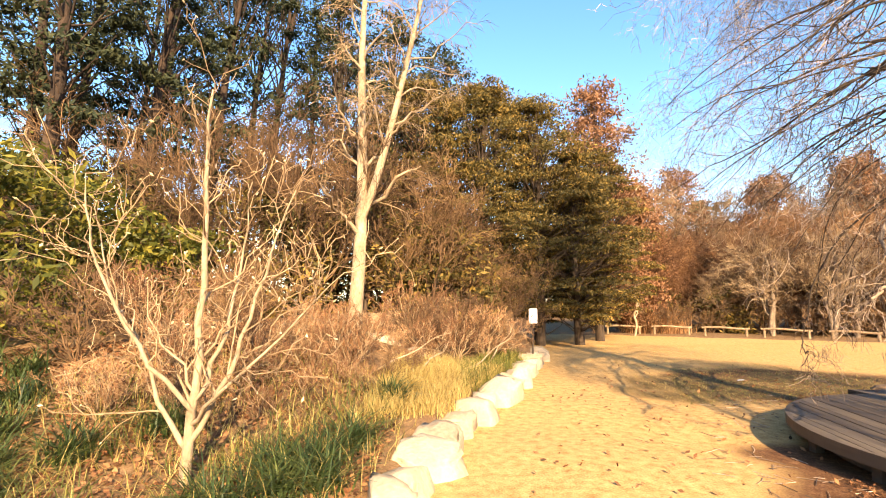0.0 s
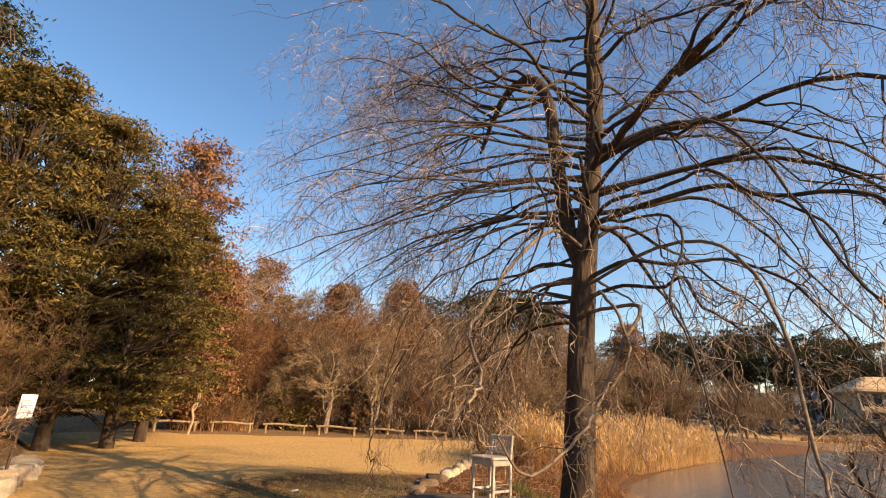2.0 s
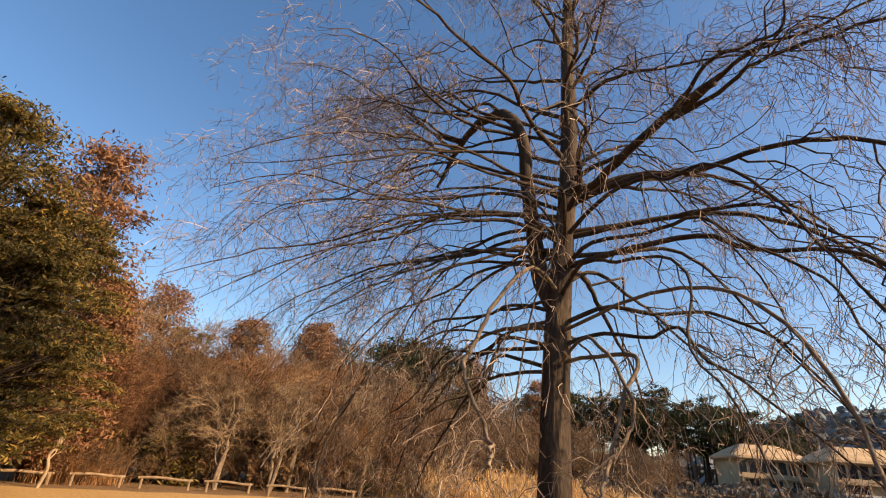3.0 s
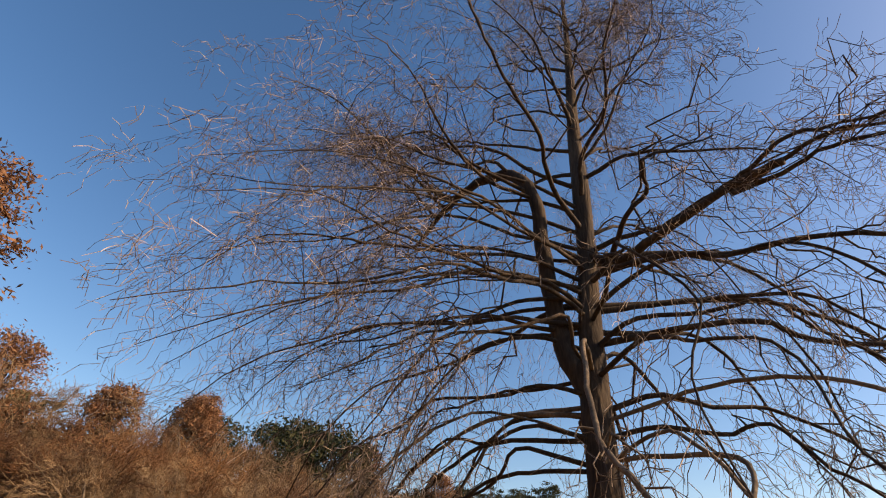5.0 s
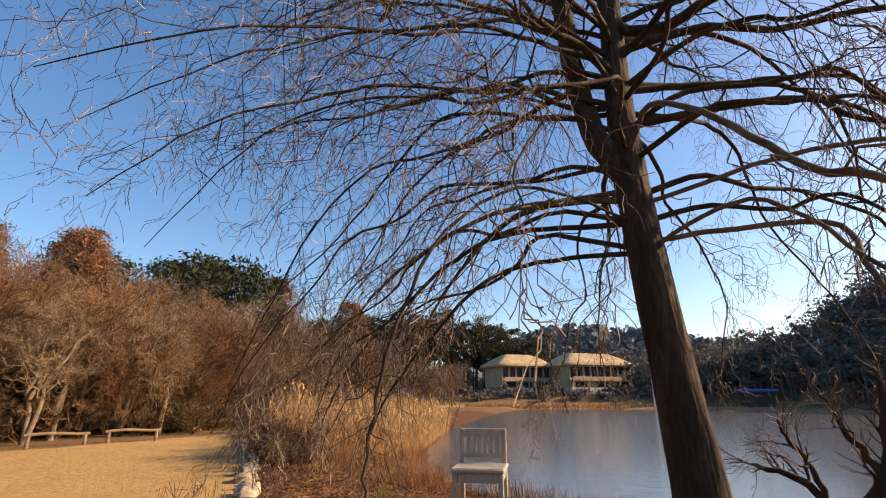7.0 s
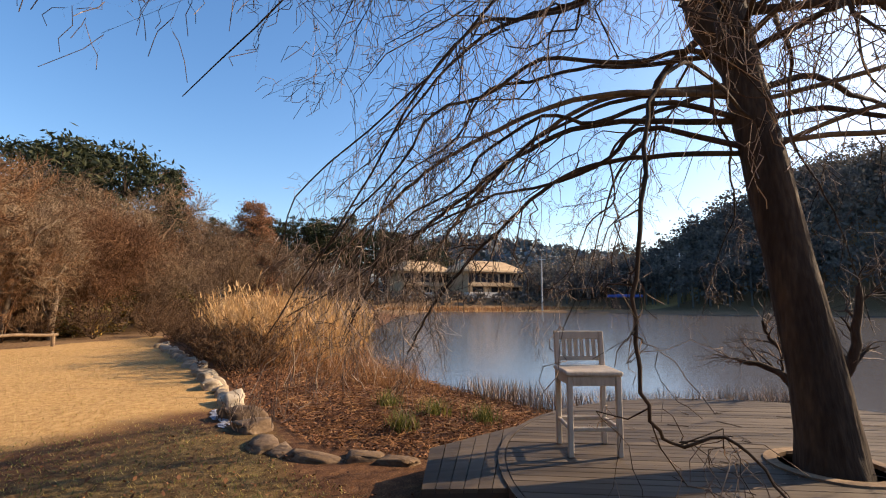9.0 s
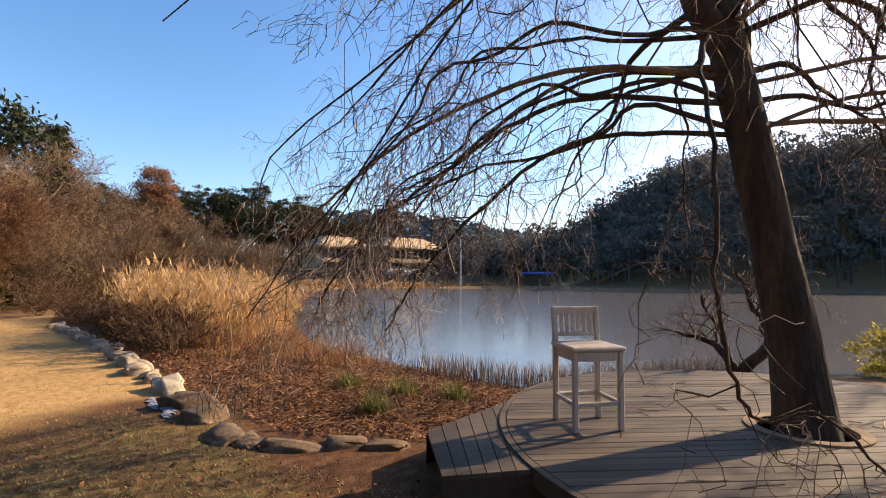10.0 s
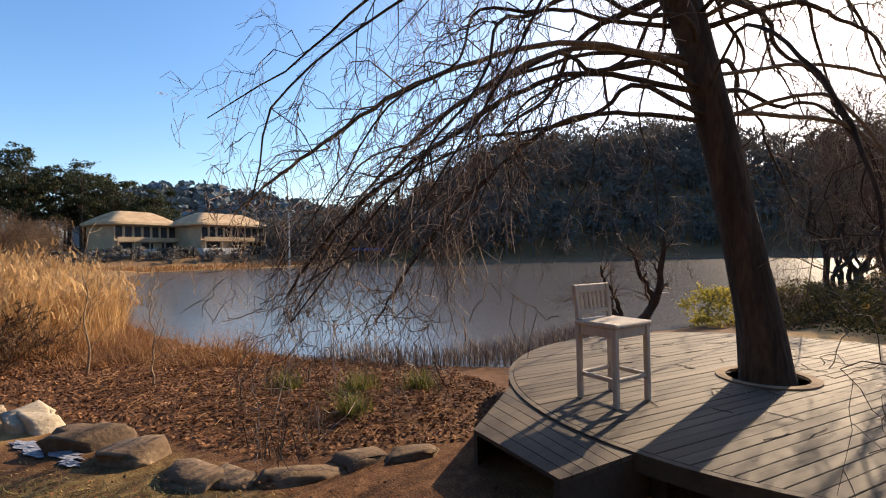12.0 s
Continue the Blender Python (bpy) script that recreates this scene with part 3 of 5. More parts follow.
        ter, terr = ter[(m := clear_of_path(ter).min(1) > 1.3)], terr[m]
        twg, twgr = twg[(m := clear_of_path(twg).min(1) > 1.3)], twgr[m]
        vv, ff = join(tubes(prim, pr, 7), tubes(sec, secr, 4))
        br = mesh_object("branch", vv - inv, ff, BARK, tree, True, "long weeping branch")
        vv, ff = join(tubes(ter, np.maximum(terr, 0.003), 3), tubes(twg, np.maximum(twgr, 0.0026), 3))
        tagged(mesh_object("twig_spray", vv - inv, ff, TWIG, br), kind="stuff")
    for i, (at, az, el, length, rad, droop) in enumerate(starts):
        over = reach <= i < reached
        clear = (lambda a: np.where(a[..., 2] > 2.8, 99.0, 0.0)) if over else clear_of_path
        k = 7
        q = np.linspace(0, 1, k)
        d = np.array([math.cos(az) * math.cos(radians(el)), math.sin(az) * math.cos(radians(el)), math.sin(radians(el))])
        side = np.array([-math.sin(az), math.cos(az), 0])
        p = at + length * d * q[:, None] + side * (0.25 * np.sin(q * rng.uniform(2, 5)) * rng.normal())[:, None]
        p[:, 2] -= length * droop * q**1.9
        p[:, 2] += 0.035 * length * np.sin(q * rng.uniform(5, 9) + rng.uniform(0, 6)) * q
        p[1:] += np.cumsum(rng.normal(size=(k - 1, 3)), axis=0) * 0.11
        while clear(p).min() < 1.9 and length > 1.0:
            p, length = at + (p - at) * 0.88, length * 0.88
        p, r = curved(p, rad * (1 - 0.9 * q**0.8), 25)
        p[2:-1] += rng.normal(size=(22, 3)) * 0.008
        prim, pr = p[None], r[None]
        low = at[2] < 4.3
        sec, secr = kids(prim, pr, 6 if low else 9, 0.42 * length, 0.68, 0.1, 0.42, 9, 0.54, 0.32 if low else 0.24, wobble=0.14)
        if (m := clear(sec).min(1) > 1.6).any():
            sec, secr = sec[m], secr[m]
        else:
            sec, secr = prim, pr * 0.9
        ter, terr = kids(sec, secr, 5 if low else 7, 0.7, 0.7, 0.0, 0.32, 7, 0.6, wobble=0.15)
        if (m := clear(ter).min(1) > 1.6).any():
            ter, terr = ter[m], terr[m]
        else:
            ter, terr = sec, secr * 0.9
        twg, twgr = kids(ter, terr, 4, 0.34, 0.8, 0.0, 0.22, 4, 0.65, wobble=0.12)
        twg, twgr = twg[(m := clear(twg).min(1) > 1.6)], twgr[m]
        for a in (prim, sec, ter, twg):
            a[..., 2] = np.maximum(a[..., 2], 0.45 + 0.25 * rng.random(a.shape[:2]))
        br = mesh_object("branch", *[(vv - inv, ff) for vv, ff in [join(tubes(prim, pr, 7), tubes(sec, secr, 4))]][0], BARK, tree, True)
        twigs = mesh_object("twig_spray", *[(vv - inv, ff) for vv, ff in [join(tubes(ter, terr, 3), tubes(twg, np.maximum(twgr, 0.0026), 3))]][0], TWIG, br)
        tagged(twigs, kind="stuff")
    return tree


great_tree()


# ---- deck, ramp and chair ----
def deck():
    cx, cy, r, top = 9.1, 6.1, 2.63, 0.3
    d = thing("round_deck", (cx, cy, 0), "round weathered timber deck built around the tree trunk", "deck")
    turn = radians(-14)
    w, gap, th = 0.1, 0.004, 0.03
    hole = 0.37
    hx, hy = 0.12 * math.cos(-turn) - 0.1 * math.sin(-turn), 0.12 * math.sin(-turn) + 0.1 * math.cos(-turn)
    x = -r + 0.02
    while x < r - 0.05:
        a, b = x, min(x + w, r - 0.01)
        ya, yb = (math.sqrt(max(r * r - q * q, 0.001)) - 0.03 for q in (a, b))
        spans = [((-ya, -yb), (ya, yb))]
        m = (a + b) / 2 - hx
        if abs(m) < hole:
            g = math.sqrt(hole**2 - m * m)
            spans = [((-ya, -yb), (hy - g, hy - g)), ((hy + g, hy + g), (ya, yb))]
        for (l0, l1), (h0, h1) in spans:
            bm = bmesh.new()
            dz = rng.normal() * 0.0015
            quad = [(a, l0), (b, l1), (b, h1), (a, h0)]
            vs = [bm.verts.new((px, py, zz)) for zz in (top - th + dz, top + dz) for px, py in quad]
            for face in ((3, 2, 1, 0), (4, 5, 6, 7), (0, 1, 5, 4), (1, 2, 6, 5), (2, 3, 7, 6), (3, 0, 4, 7)):
                bm.faces.new([vs[i] for i in face])
            bmesh.ops.bevel(bm, geom=[e for e in bm.edges if abs(e.verts[0].co.z - e.verts[1].co.z) < 1e-6 and e.verts[0].co.z > top - 0.01], offset=0.003, segments=1, affect="EDGES")
            o = part("plank", bm, DECK, d)
            o.rotation_euler = (0, 0, turn)
        x += w + gap
    n = 72
    for name, r0, r1, z0, z1, mat in (("rim", r - 0.02, r + 0.03, top - 0.12, top + 0.001, DECK), ("skirt", r - 0.35, r - 0.3, -0.05, top - 0.06, DARK_WOOD)):
        t = np.arange(n) * 2 * np.pi / n
        prof = [(r0, z0), (r1, z0), (r1, z1), (r0, z1)]
        v = np.array([[(q * math.cos(s), q * math.sin(s), zz) for q, zz in prof] for s in t]).reshape(-1, 3)
        f = [[4 * i + j, 4 * ((i + 1) % n) + j, 4 * ((i + 1) % n) + (j + 1) % 4, 4 * i + (j + 1) % 4] for i in range(n) for j in range(4)]
        mesh_object(name, v, f, mat, d)
    t = np.arange(40) * 2 * np.pi / 40
    prof = [(0.35, top - 0.02), (0.44, top - 0.02), (0.44, top + 0.014), (0.35, top + 0.014)]
    v = np.array([[(q * math.cos(s) + 0.12, q * math.sin(s) + 0.1, zz) for q, zz in prof] for s in t]).reshape(-1, 3)
    f = [[4 * i + j, 4 * ((i + 1) % 40) + j, 4 * ((i + 1) % 40) + (j + 1) % 4, 4 * i + (j + 1) % 4] for i in range(40) for j in range(4)]
    mesh_object("trunk_collar", v, f, LOG, d, label="weathered wooden ring round the tree trunk")
    for k in range(16):
        s = k * 2 * math.pi / 16
        bm = bmesh.new()
        box(bm, (-0.05, -0.05, -0.05), (0.05, 0.05, top - 0.05))
        o = part("post", bm, DARK_WOOD, d)
        o.location = ((r - 0.15) * math.cos(s), (r - 0.15) * math.sin(s), 0)
    return d


deck()


def ramp():
    d = thing("deck_ramp", (9.9, 8.9, 0), "low timber ramp leading up to the round deck", "ramp")
    a, b, c, e = (np.array(q) for q in ((10.93, 7.9, 0.298), (10.24, 9.17, 0.262), (9.33, 9.34, 0.262), (9.15, 8.58, 0.298)))
    n = 8
    for i in range(n):
        s0, s1 = i / n + 0.004, (i + 1) / n - 0.004
        q = [a + (b - a) * s0, e + (c - e) * s0, e + (c - e) * s1, a + (b - a) * s1]
        bm = bmesh.new()
        vs = [bm.verts.new(p - np.array((9.9, 8.9, 0)) + (0, 0, dz)) for dz in (-0.03, 0.0) for p in q]
        for face in ((3, 2, 1, 0), (4, 5, 6, 7), (0, 1, 5, 4), (1, 2, 6, 5), (2, 3, 7, 6), (3, 0, 4, 7)):
            bm.faces.new([vs[k] for k in face])
        part("plank", bm, DECK, d)
    # Dark boards added where only a shaded void lies under the ramp.
    for p, q in ((a, b), (e, c)):
        bm = bmesh.new()
        base = np.array((9.9, 8.9, 0))
        inw = unit((a + b + c + e) / 4 - (p + q) / 2) * 0.06
        vs = [bm.verts.new(x - base) for x in (p - (0, 0, 0.03), q - (0, 0, 0.03), q * (1, 1, 0) + (0, 0, -0.03), p * (1, 1, 0) + (0, 0, -0.03))]
        bm.faces.new(vs)
        ext = bmesh.ops.extrude_face_region(bm, geom=bm.faces[:])
        bmesh.ops.translate(bm, vec=Vector((inw[0], inw[1], 0)), verts=[x for x in ext["geom"] if isinstance(x, bmesh.types.BMVert)])
        part("void_side_board", bm, DARK_WOOD, d)
    return d


ramp()


def chair():
    """High chair with a slatted back; its seat faces -x before turning."""
    c = thing("high_chair", (9.87, 7.86, 0.302), "tall pale wooden chair with slatted back on the deck", "chair")
    c.rotation_euler = (0, 0, radians(-8))
    w, dp, sh, hh = 0.2, 0.19, 0.66, 0.98

    def bar(name, lo, hi, bev=0.006, tilt=0.0):
        bm = box(bmesh.new(), lo, hi, bev)
        if tilt:
            for v in bm.verts:
                v.co.x += tilt * (v.co.z - sh)
        return part(name, bm, WHITE_WOOD, c)

    for sy_ in (-1, 1):
        bar("leg", (-dp - 0.022, sy_ * w - 0.022, 0), (-dp + 0.022, sy_ * w + 0.022, sh - 0.02))
        bar("leg", (dp - 0.022, sy_ * w - 0.022, 0), (dp + 0.022, sy_ * w + 0.022, sh - 0.02))
        bar("back_post", (dp - 0.02, sy_ * w - 0.022, sh + 0.02), (dp + 0.02, sy_ * w + 0.022, hh), tilt=0.12)
        bar("stretcher", (-dp + 0.024, sy_ * w - 0.014, 0.2), (dp - 0.024, sy_ * w + 0.014, 0.235))
        bar("apron", (-dp + 0.024, sy_ * w - 0.012, sh - 0.1), (dp - 0.024, sy_ * w + 0.012, sh - 0.022))
    for q in (-dp, dp):
        bar("stretcher", (q - 0.014, -w + 0.024, 0.2), (q + 0.014, w - 0.024, 0.235))
        bar("apron", (q - 0.012, -w + 0.024, sh - 0.1), (q + 0.012, w - 0.024, sh - 0.022))
    bar("seat", (-dp - 0.04, -w - 0.035, sh - 0.02), (dp + 0.03, w + 0.035, sh + 0.02), 0.012)
    bar("top_rail", (dp - 0.016, -w + 0.022, hh - 0.07), (dp + 0.016, w - 0.022, hh), tilt=0.12)
    bar("lower_rail", (dp - 0.014, -w + 0.022, sh + 0.06), (dp + 0.014, w - 0.022, sh + 0.1), tilt=0.12)
    for i in range(6):
        y = -w + 0.065 + i * (2 * w - 0.13) / 5
        bar("slat", (dp - 0.008, y - 0.016, sh + 0.1), (dp + 0.008, y + 0.016, hh - 0.07), 0.003, tilt=0.12)


chair()


# ---- stones ----
def boulder(sx_, sy_, sz_, seed):
    bm = bmesh.new()
    bmesh.ops.create_icosphere(bm, subdivisions=3, radius=1)
    off = Vector((seed * 3.7, seed * 1.9, seed))
    for v in bm.verts:
        c = v.co.copy()
        p = Vector([math.copysign(abs(a) ** 0.4, a) for a in c])
        p *= 0.82 + 0.38 * noise.noise(c * 1.1 + off) + 0.18 * noise.noise(c * 2.7 + off) + 0.05 * noise.noise(c * 8 + off)
        v.co = Vector((p.x * sx_, p.y * sy_, p.z * sz_))
    # broken faces: cut the lump by a few planes
    pick = random.Random(int(seed * 100))
    for _ in range(10):
        n_ = Vector((pick.uniform(-1, 1), pick.uniform(-1, 1), pick.uniform(-0.2, 1))).normalized()
        at = 0.7 * max(v.co.dot(n_) for v in bm.verts)
        for v in bm.verts:
            over = v.co.dot(n_) - at
            if over > 0:
                v.co -= n_ * over * 0.92
    for v in bm.verts:
        v.co *= 1.3
    for f in bm.faces:
        f.smooth = True
    for e in bm.edges:
        e.smooth = e.calc_face_angle(0) < 0.42
    return bm


def stone_row(points, size, label, group, lift=0.0, step=0.72, mat=STONE, flat=1.0):
    pts = np.array(points, float)
    seg = np.r_[0, np.cumsum(np.hypot(*np.diff(pts, axis=0).T))]
    s, k = 0.0, 0
    while s < seg[-1]:
        x, y = np.interp(s, seg, pts[:, 0]), np.interp(s, seg, pts[:, 1])
        x2, y2 = np.interp(s + 0.3, seg, pts[:, 0]), np.interp(s + 0.3, seg, pts[:, 1])
        g = size * rng.uniform(0.8, 1.25)
        bm = boulder(g * rng.uniform(0.9, 1.2), g * rng.uniform(0.65, 0.85), g * flat * rng.uniform(0.5, 0.7), k * 7.3 + points[0][0])
        me = bpy.data.meshes.new("stone")
        bm.to_mesh(me)
        bm.free()
        me.materials.append(mat)
        o = new("stone", me)
        o.location = (x + rng.normal() * 0.05, y + rng.normal() * 0.05, ground_z(x + 0.2, y) + lift)
        o.rotation_euler = (rng.normal() * 0.08, rng.normal() * 0.08, math.atan2(y2 - y, x2 - x) + rng.normal() * 0.15)
        tagged(o, label, "stone", group)
        s += step * g / size * rng.uniform(0.95, 1.25)
        k += 1


stone_row([(2.0, 3.6), (2.2, 5.8), (3.0, 8.3), (3.5, 9.6), (4.4, 11.6), (6.2, 16.9)], 0.36, "pale boulder edging the sandy path and the bank", "stones along the path", 0.05, 0.6)
stone_row([(10.72, 9.4), (10.92, 9.75), (10.93, 10.1), (11.25, 10.65), (11.8, 10.95)], 0.25, "brown flat stone edging the leafy bank", "stones along the bank", 0.0, 0.45, SHADED_BROWN_STONE, 0.4)
# The wall's end takes the darker stone colour to paint in shadow.
stone_row([(12.15, 11.1), (13.2, 11.55)], 0.27, "brown rough stone at the low wall's end, shade painted in", "stones along the bank", 0.01, 0.46, SHADED_BROWN_STONE, 0.6)
stone_row([(13.5, 11.7), (13.9, 11.85), (15.4, 12.5), (19.0, 14.2), (24, 16.9)], 0.2, "pale squared stone of the low wall beside the lawn", "stones of the low wall", 0.03, 0.36, STONE, 0.8)


# ---- plants ----
def crown_points(n, radius, h0, h1, shape, clumps=60, tight=0.16, flat=1.0):
    """Leaf centres gathered into clumps within a crown of the given outline."""
    u = rng.random(clumps)
    z = h0 + (h1 - h0) * u
    rr = radius * np.interp(u, np.linspace(0, 1, len(shape)), shape) * np.sqrt(rng.uniform(0.12, 1, clumps))
    a = rng.random(clumps) * 2 * np.pi
    c = np.stack([rr * np.cos(a), rr * np.sin(a), z], 1)
    pick = rng.integers(0, clumps, n)
    reach = rng.uniform(0.6, 1.5, clumps)[pick, None]
    out = c[pick] + rng.normal(size=(n, 3)) * radius * tight * reach * (1, 1, 0.45 * flat)
    out[:, 2] -= 0.1 * np.hypot(out[:, 0] - c[pick, 0], out[:, 1] - c[pick, 1])
    return out, c


def leafy_tree(name, at, h, radius, leaf_mat, label, category, shape, n=5000, leaf=0.12, trunk_r=0.18, base=0.15, clumps=70, lean=0.0, tight=0.16, group="", bark=None, flat=1.0):
    t = thing(name, (at[0], at[1], ground_z(*at) - 0.05), label, category, group)
    k = 14
    q = np.linspace(0, 1, k)
    p = np.stack([lean * q * h + 0.1 * np.sin(q * 5 + at[0]), 0.1 * np.sin(q * 4 + at[1]), q * h * 0.93], 1)
    pts, cl = crown_points(n, radius, h * base, h, shape, clumps, tight, flat)
    pts[:, 0] += lean * pts[:, 2]
    cl[:, 0] += lean * cl[:, 2]
    v, f = tubes(p[None], (trunk_r * (1 - 0.85 * q))[None], 9)
    i = np.minimum((cl[:, 2] / h * 0.85 * (k - 1)).astype(int), k - 2)
    s = np.linspace(0, 1, 5)[:, None]
    lp = p[i][:, None] * (1 - s) + cl[:, None] * s
    lp[:, 1:4, 2] += 0.06 * h * rng.normal(size=(clumps, 1)) * 0.3
    lr = trunk_r * 0.16 * (1 - 0.8 * np.linspace(0, 1, 5))[None] * np.ones((clumps, 1))
    trunk = mesh_object("trunk", v, f, bark or BARK, t, True)
    tagged(mesh_object("bough", *tubes(lp, lr, 4), bark or BARK, trunk, True), kind="stuff")
    nrm = unit(rng.normal(size=(n, 3)) + (0, 0, 0.7))
    tagged(mesh_object("crown", *leaf_quads(pts, nrm, leaf, 0.32), leaf_mat, t), kind="stuff")
    return t


def bare_plant(name, at, h, stems, spread, mat, bark, label, category, group="", rad=0.03, dens=(9, 7, 4), thin=0.5, lift=0.25, droop=0.0, thick=0.004, dome=False):
    """A leafless shrub or tree: several stems from one foot, with three orders of twigs."""
    t = thing(name, (at[0], at[1], ground_z(*at) - 0.03), label, category, group)
    k = 10
    q = np.linspace(0, 1, k)
    a = np.arange(stems) * 2.4 + rng.random(stems)
    out = spread * (0.25 + 0.9 * rng.random(stems)) * (np.arange(stems) > 0) if stems > 1 else np.zeros(1)
    hs = h * (1 - 0.35 * rng.random(stems) * (np.arange(stems) > 0))
    p = np.zeros((stems, k, 3))
    p[..., 0] = out[:, None] * np.cos(a)[:, None] * q**0.9
    p[..., 1] = out[:, None] * np.sin(a)[:, None] * q**0.9
    p[..., 2] = hs[:, None] * q - 0.15 * out[:, None] * q**2
    if dome:
        turn = a[:, None] + rng.normal(size=(stems, 1)) * 0.5 * q
        p[..., 0], p[..., 1] = out[:, None] * np.cos(turn) * q**1.25, out[:, None] * np.sin(turn) * q**1.25
        p[..., 2] = 0.86 * hs[:, None] * (1 - (1 - q) ** 1.7)
    p[:, 1:] += rng.normal(size=(stems, k - 1, 3)) * 0.018 * h
    r = rad * (1 - 0.85 * q)[None] * rng.uniform(0.7, 1.1, (stems, 1))
    s1, r1 = kids(p, r, dens[0], 0.36 * h, 1.0 if dome else 0.75, lift, droop, 7, thin, 0.18, wobble=0.12 if dome else 0.06)
    s2, r2 = kids(s1, r1, dens[1], 0.17 * h, 0.95 if dome else 0.8, lift * 0.6, droop, 4, 0.55, wobble=0.12 if dome else 0.06)
    s3, r3 = kids(s2, r2, dens[2], 0.085 * h, 0.9, 0.1, droop, 3 if dome else 2, 0.7)
    boughs = tubes(s1, np.maximum(r1, thick), 4)
    if stems <= 9:
        for a_, b_ in zip(p, r):
            a2, b2 = curved(a_, b_, 28)
            mesh_object("stem", *tubes(a2[None], b2[None], 7), bark, t, True)
        tagged(mesh_object("bough", *boughs, bark, t, True), kind="stuff")
    else:
        mesh_object("stem", *join(tubes(p, r, 7), boughs), bark, t, True)
    tagged(mesh_object("twig_spray", *join(tubes(s2, np.maximum(r2, thick * 0.8), 3), tubes(s3, np.maximum(r3, thick * 0.6), 3)), mat, t), kind="stuff")
    return t


def copies(src, places):
    for x, y, s in places:
        o = copy_thing(src, pose(x, y, ground_z(x, y) - 0.05, 0, 0, rng.uniform(0, 360)))
        o.scale = [s * src.scale[0] * rng.uniform(0.9, 1.1), s * src.scale[1] * rng.uniform(0.9, 1.1), s * src.scale[2]]


# sapling with buds beside the path
sapling = thing("budding_sapling", (0.45, 5.95, ground_z(0.45, 5.95) - 0.03), "young leafless tree with pale bark and plump buds", "sapling")
_sp, _sr = [], []
for _rad, _pts in ((0.05, [(0, 0, 0), (0.02, 0, 0.5), (0.06, 0.02, 1.1), (0.04, 0, 1.9), (0.0, 0.03, 2.7), (0.04, 0, 3.4)]),
                   (0.028, [(0.01, 0, 0.35), (0.28, -0.05, 0.8), (0.48, -0.1, 1.3), (0.62, -0.1, 1.9), (0.82, 0, 2.5)]),
                   (0.026, [(0, 0, 0.3), (-0.25, 0.05, 0.62), (-0.42, 0.1, 1.0), (-0.72, 0.1, 1.5), (-0.95, 0.15, 2.15)]),
                   (0.024, [(0.04, 0, 0.7), (0.15, 0.3, 1.3), (0.2, 0.45, 2.0), (0.27, 0.5, 2.7)]),
                   (0.02, [(0.02, 0, 0.5), (0.4, -0.3, 0.85), (0.9, -0.42, 1.3), (1.3, -0.5, 1.75)]),
                   (0.022, [(0.03, 0, 0.6), (-0.35, -0.25, 1.2), (-0.62, -0.4, 1.9), (-0.7, -0.45, 2.5)])):
    _c, _d = curved(_pts, np.linspace(_rad, _rad * 0.2, len(_pts)), 14)
    _c[1:] += rng.normal(size=(13, 3)) * 0.014
    _sp.append(_c)
    _sr.append(_d)
    mesh_object("stem", *tubes(_c[None], _d[None], 8), PALE_BARK, sapling, True)
_s1, _r1 = kids(np.array(_sp), np.array(_sr), 10, 1.0, 0.8, 0.15, 0.0, 8, 0.4, 0.2, wobble=0.1)
_s2, _r2 = kids(_s1, _r1, 5, 0.42, 0.8, 0.12, 0.0, 5, 0.55, wobble=0.1)
tagged(mesh_object("bough", *tubes(_s1, np.maximum(_r1, 0.004), 5), PALE_TWIG, sapling, True), kind="stuff")
tagged(mesh_object("twig_spray", *tubes(_s2, np.maximum(_r2, 0.003), 3), PALE_TWIG, sapling), kind="stuff")
_tips = np.concatenate([_s1[:, -1], _s2[:, -1]])
tagged(mesh_object("bud_spray", *leaf_quads(_tips, unit(rng.normal(size=_tips.shape)), 0.018), BUD, sapling), kind="stuff")

# pale two-stemmed tree on the bank
birch = thing("pale_tree", (0.9, 12.6, ground_z(0.9, 12.6) - 0.05), "pale smooth-barked leafless tree with two stems", "tree")
_q = np.linspace(0, 1, 16)
_a = np.stack([0.05 + 0.32 * _q + 0.1 * np.sin(_q * 6), 0.05 * np.sin(_q * 5), 10 * _q], 1)
_a[:, 0] -= 0.12 * np.sin(_q * np.pi)
_b = np.stack([0.16 + 1.7 * _q**0.8, 0.1 * _q, 2.5 + 7.5 * _q], 1)
_p = np.stack([_a, _b])
_r = np.stack([0.17 * (1 - 0.85 * _q), 0.1 * (1 - 0.8 * _q)])
_s1, _r1 = kids(_p, _r, 22, 2.2, 0.9, 0.15, 0.35, 8, 0.3, 0.2)
_s2, _r2 = kids(_s1, _r1, 9, 0.8, 0.8, 0.0, 0.35, 5, 0.5)
_s3, _r3 = kids(_s2, _r2, 6, 0.4, 0.8, 0.0, 0.3, 4, 0.6)
mesh_object("trunk", *tubes(_p, _r, 12), PALE_BARK, birch, True)
mesh_object("branch", *tubes(_s1, np.maximum(_r1 * 1.35, 0.008), 5), PALE_BARK, birch, True)
tagged(mesh_object("twig_spray", *join(tubes(_s2, np.maximum(_r2, 0.004), 3), tubes(_s3, np.maximum(_r3, 0.003), 3)), PALE_TWIG, birch), kind="stuff")

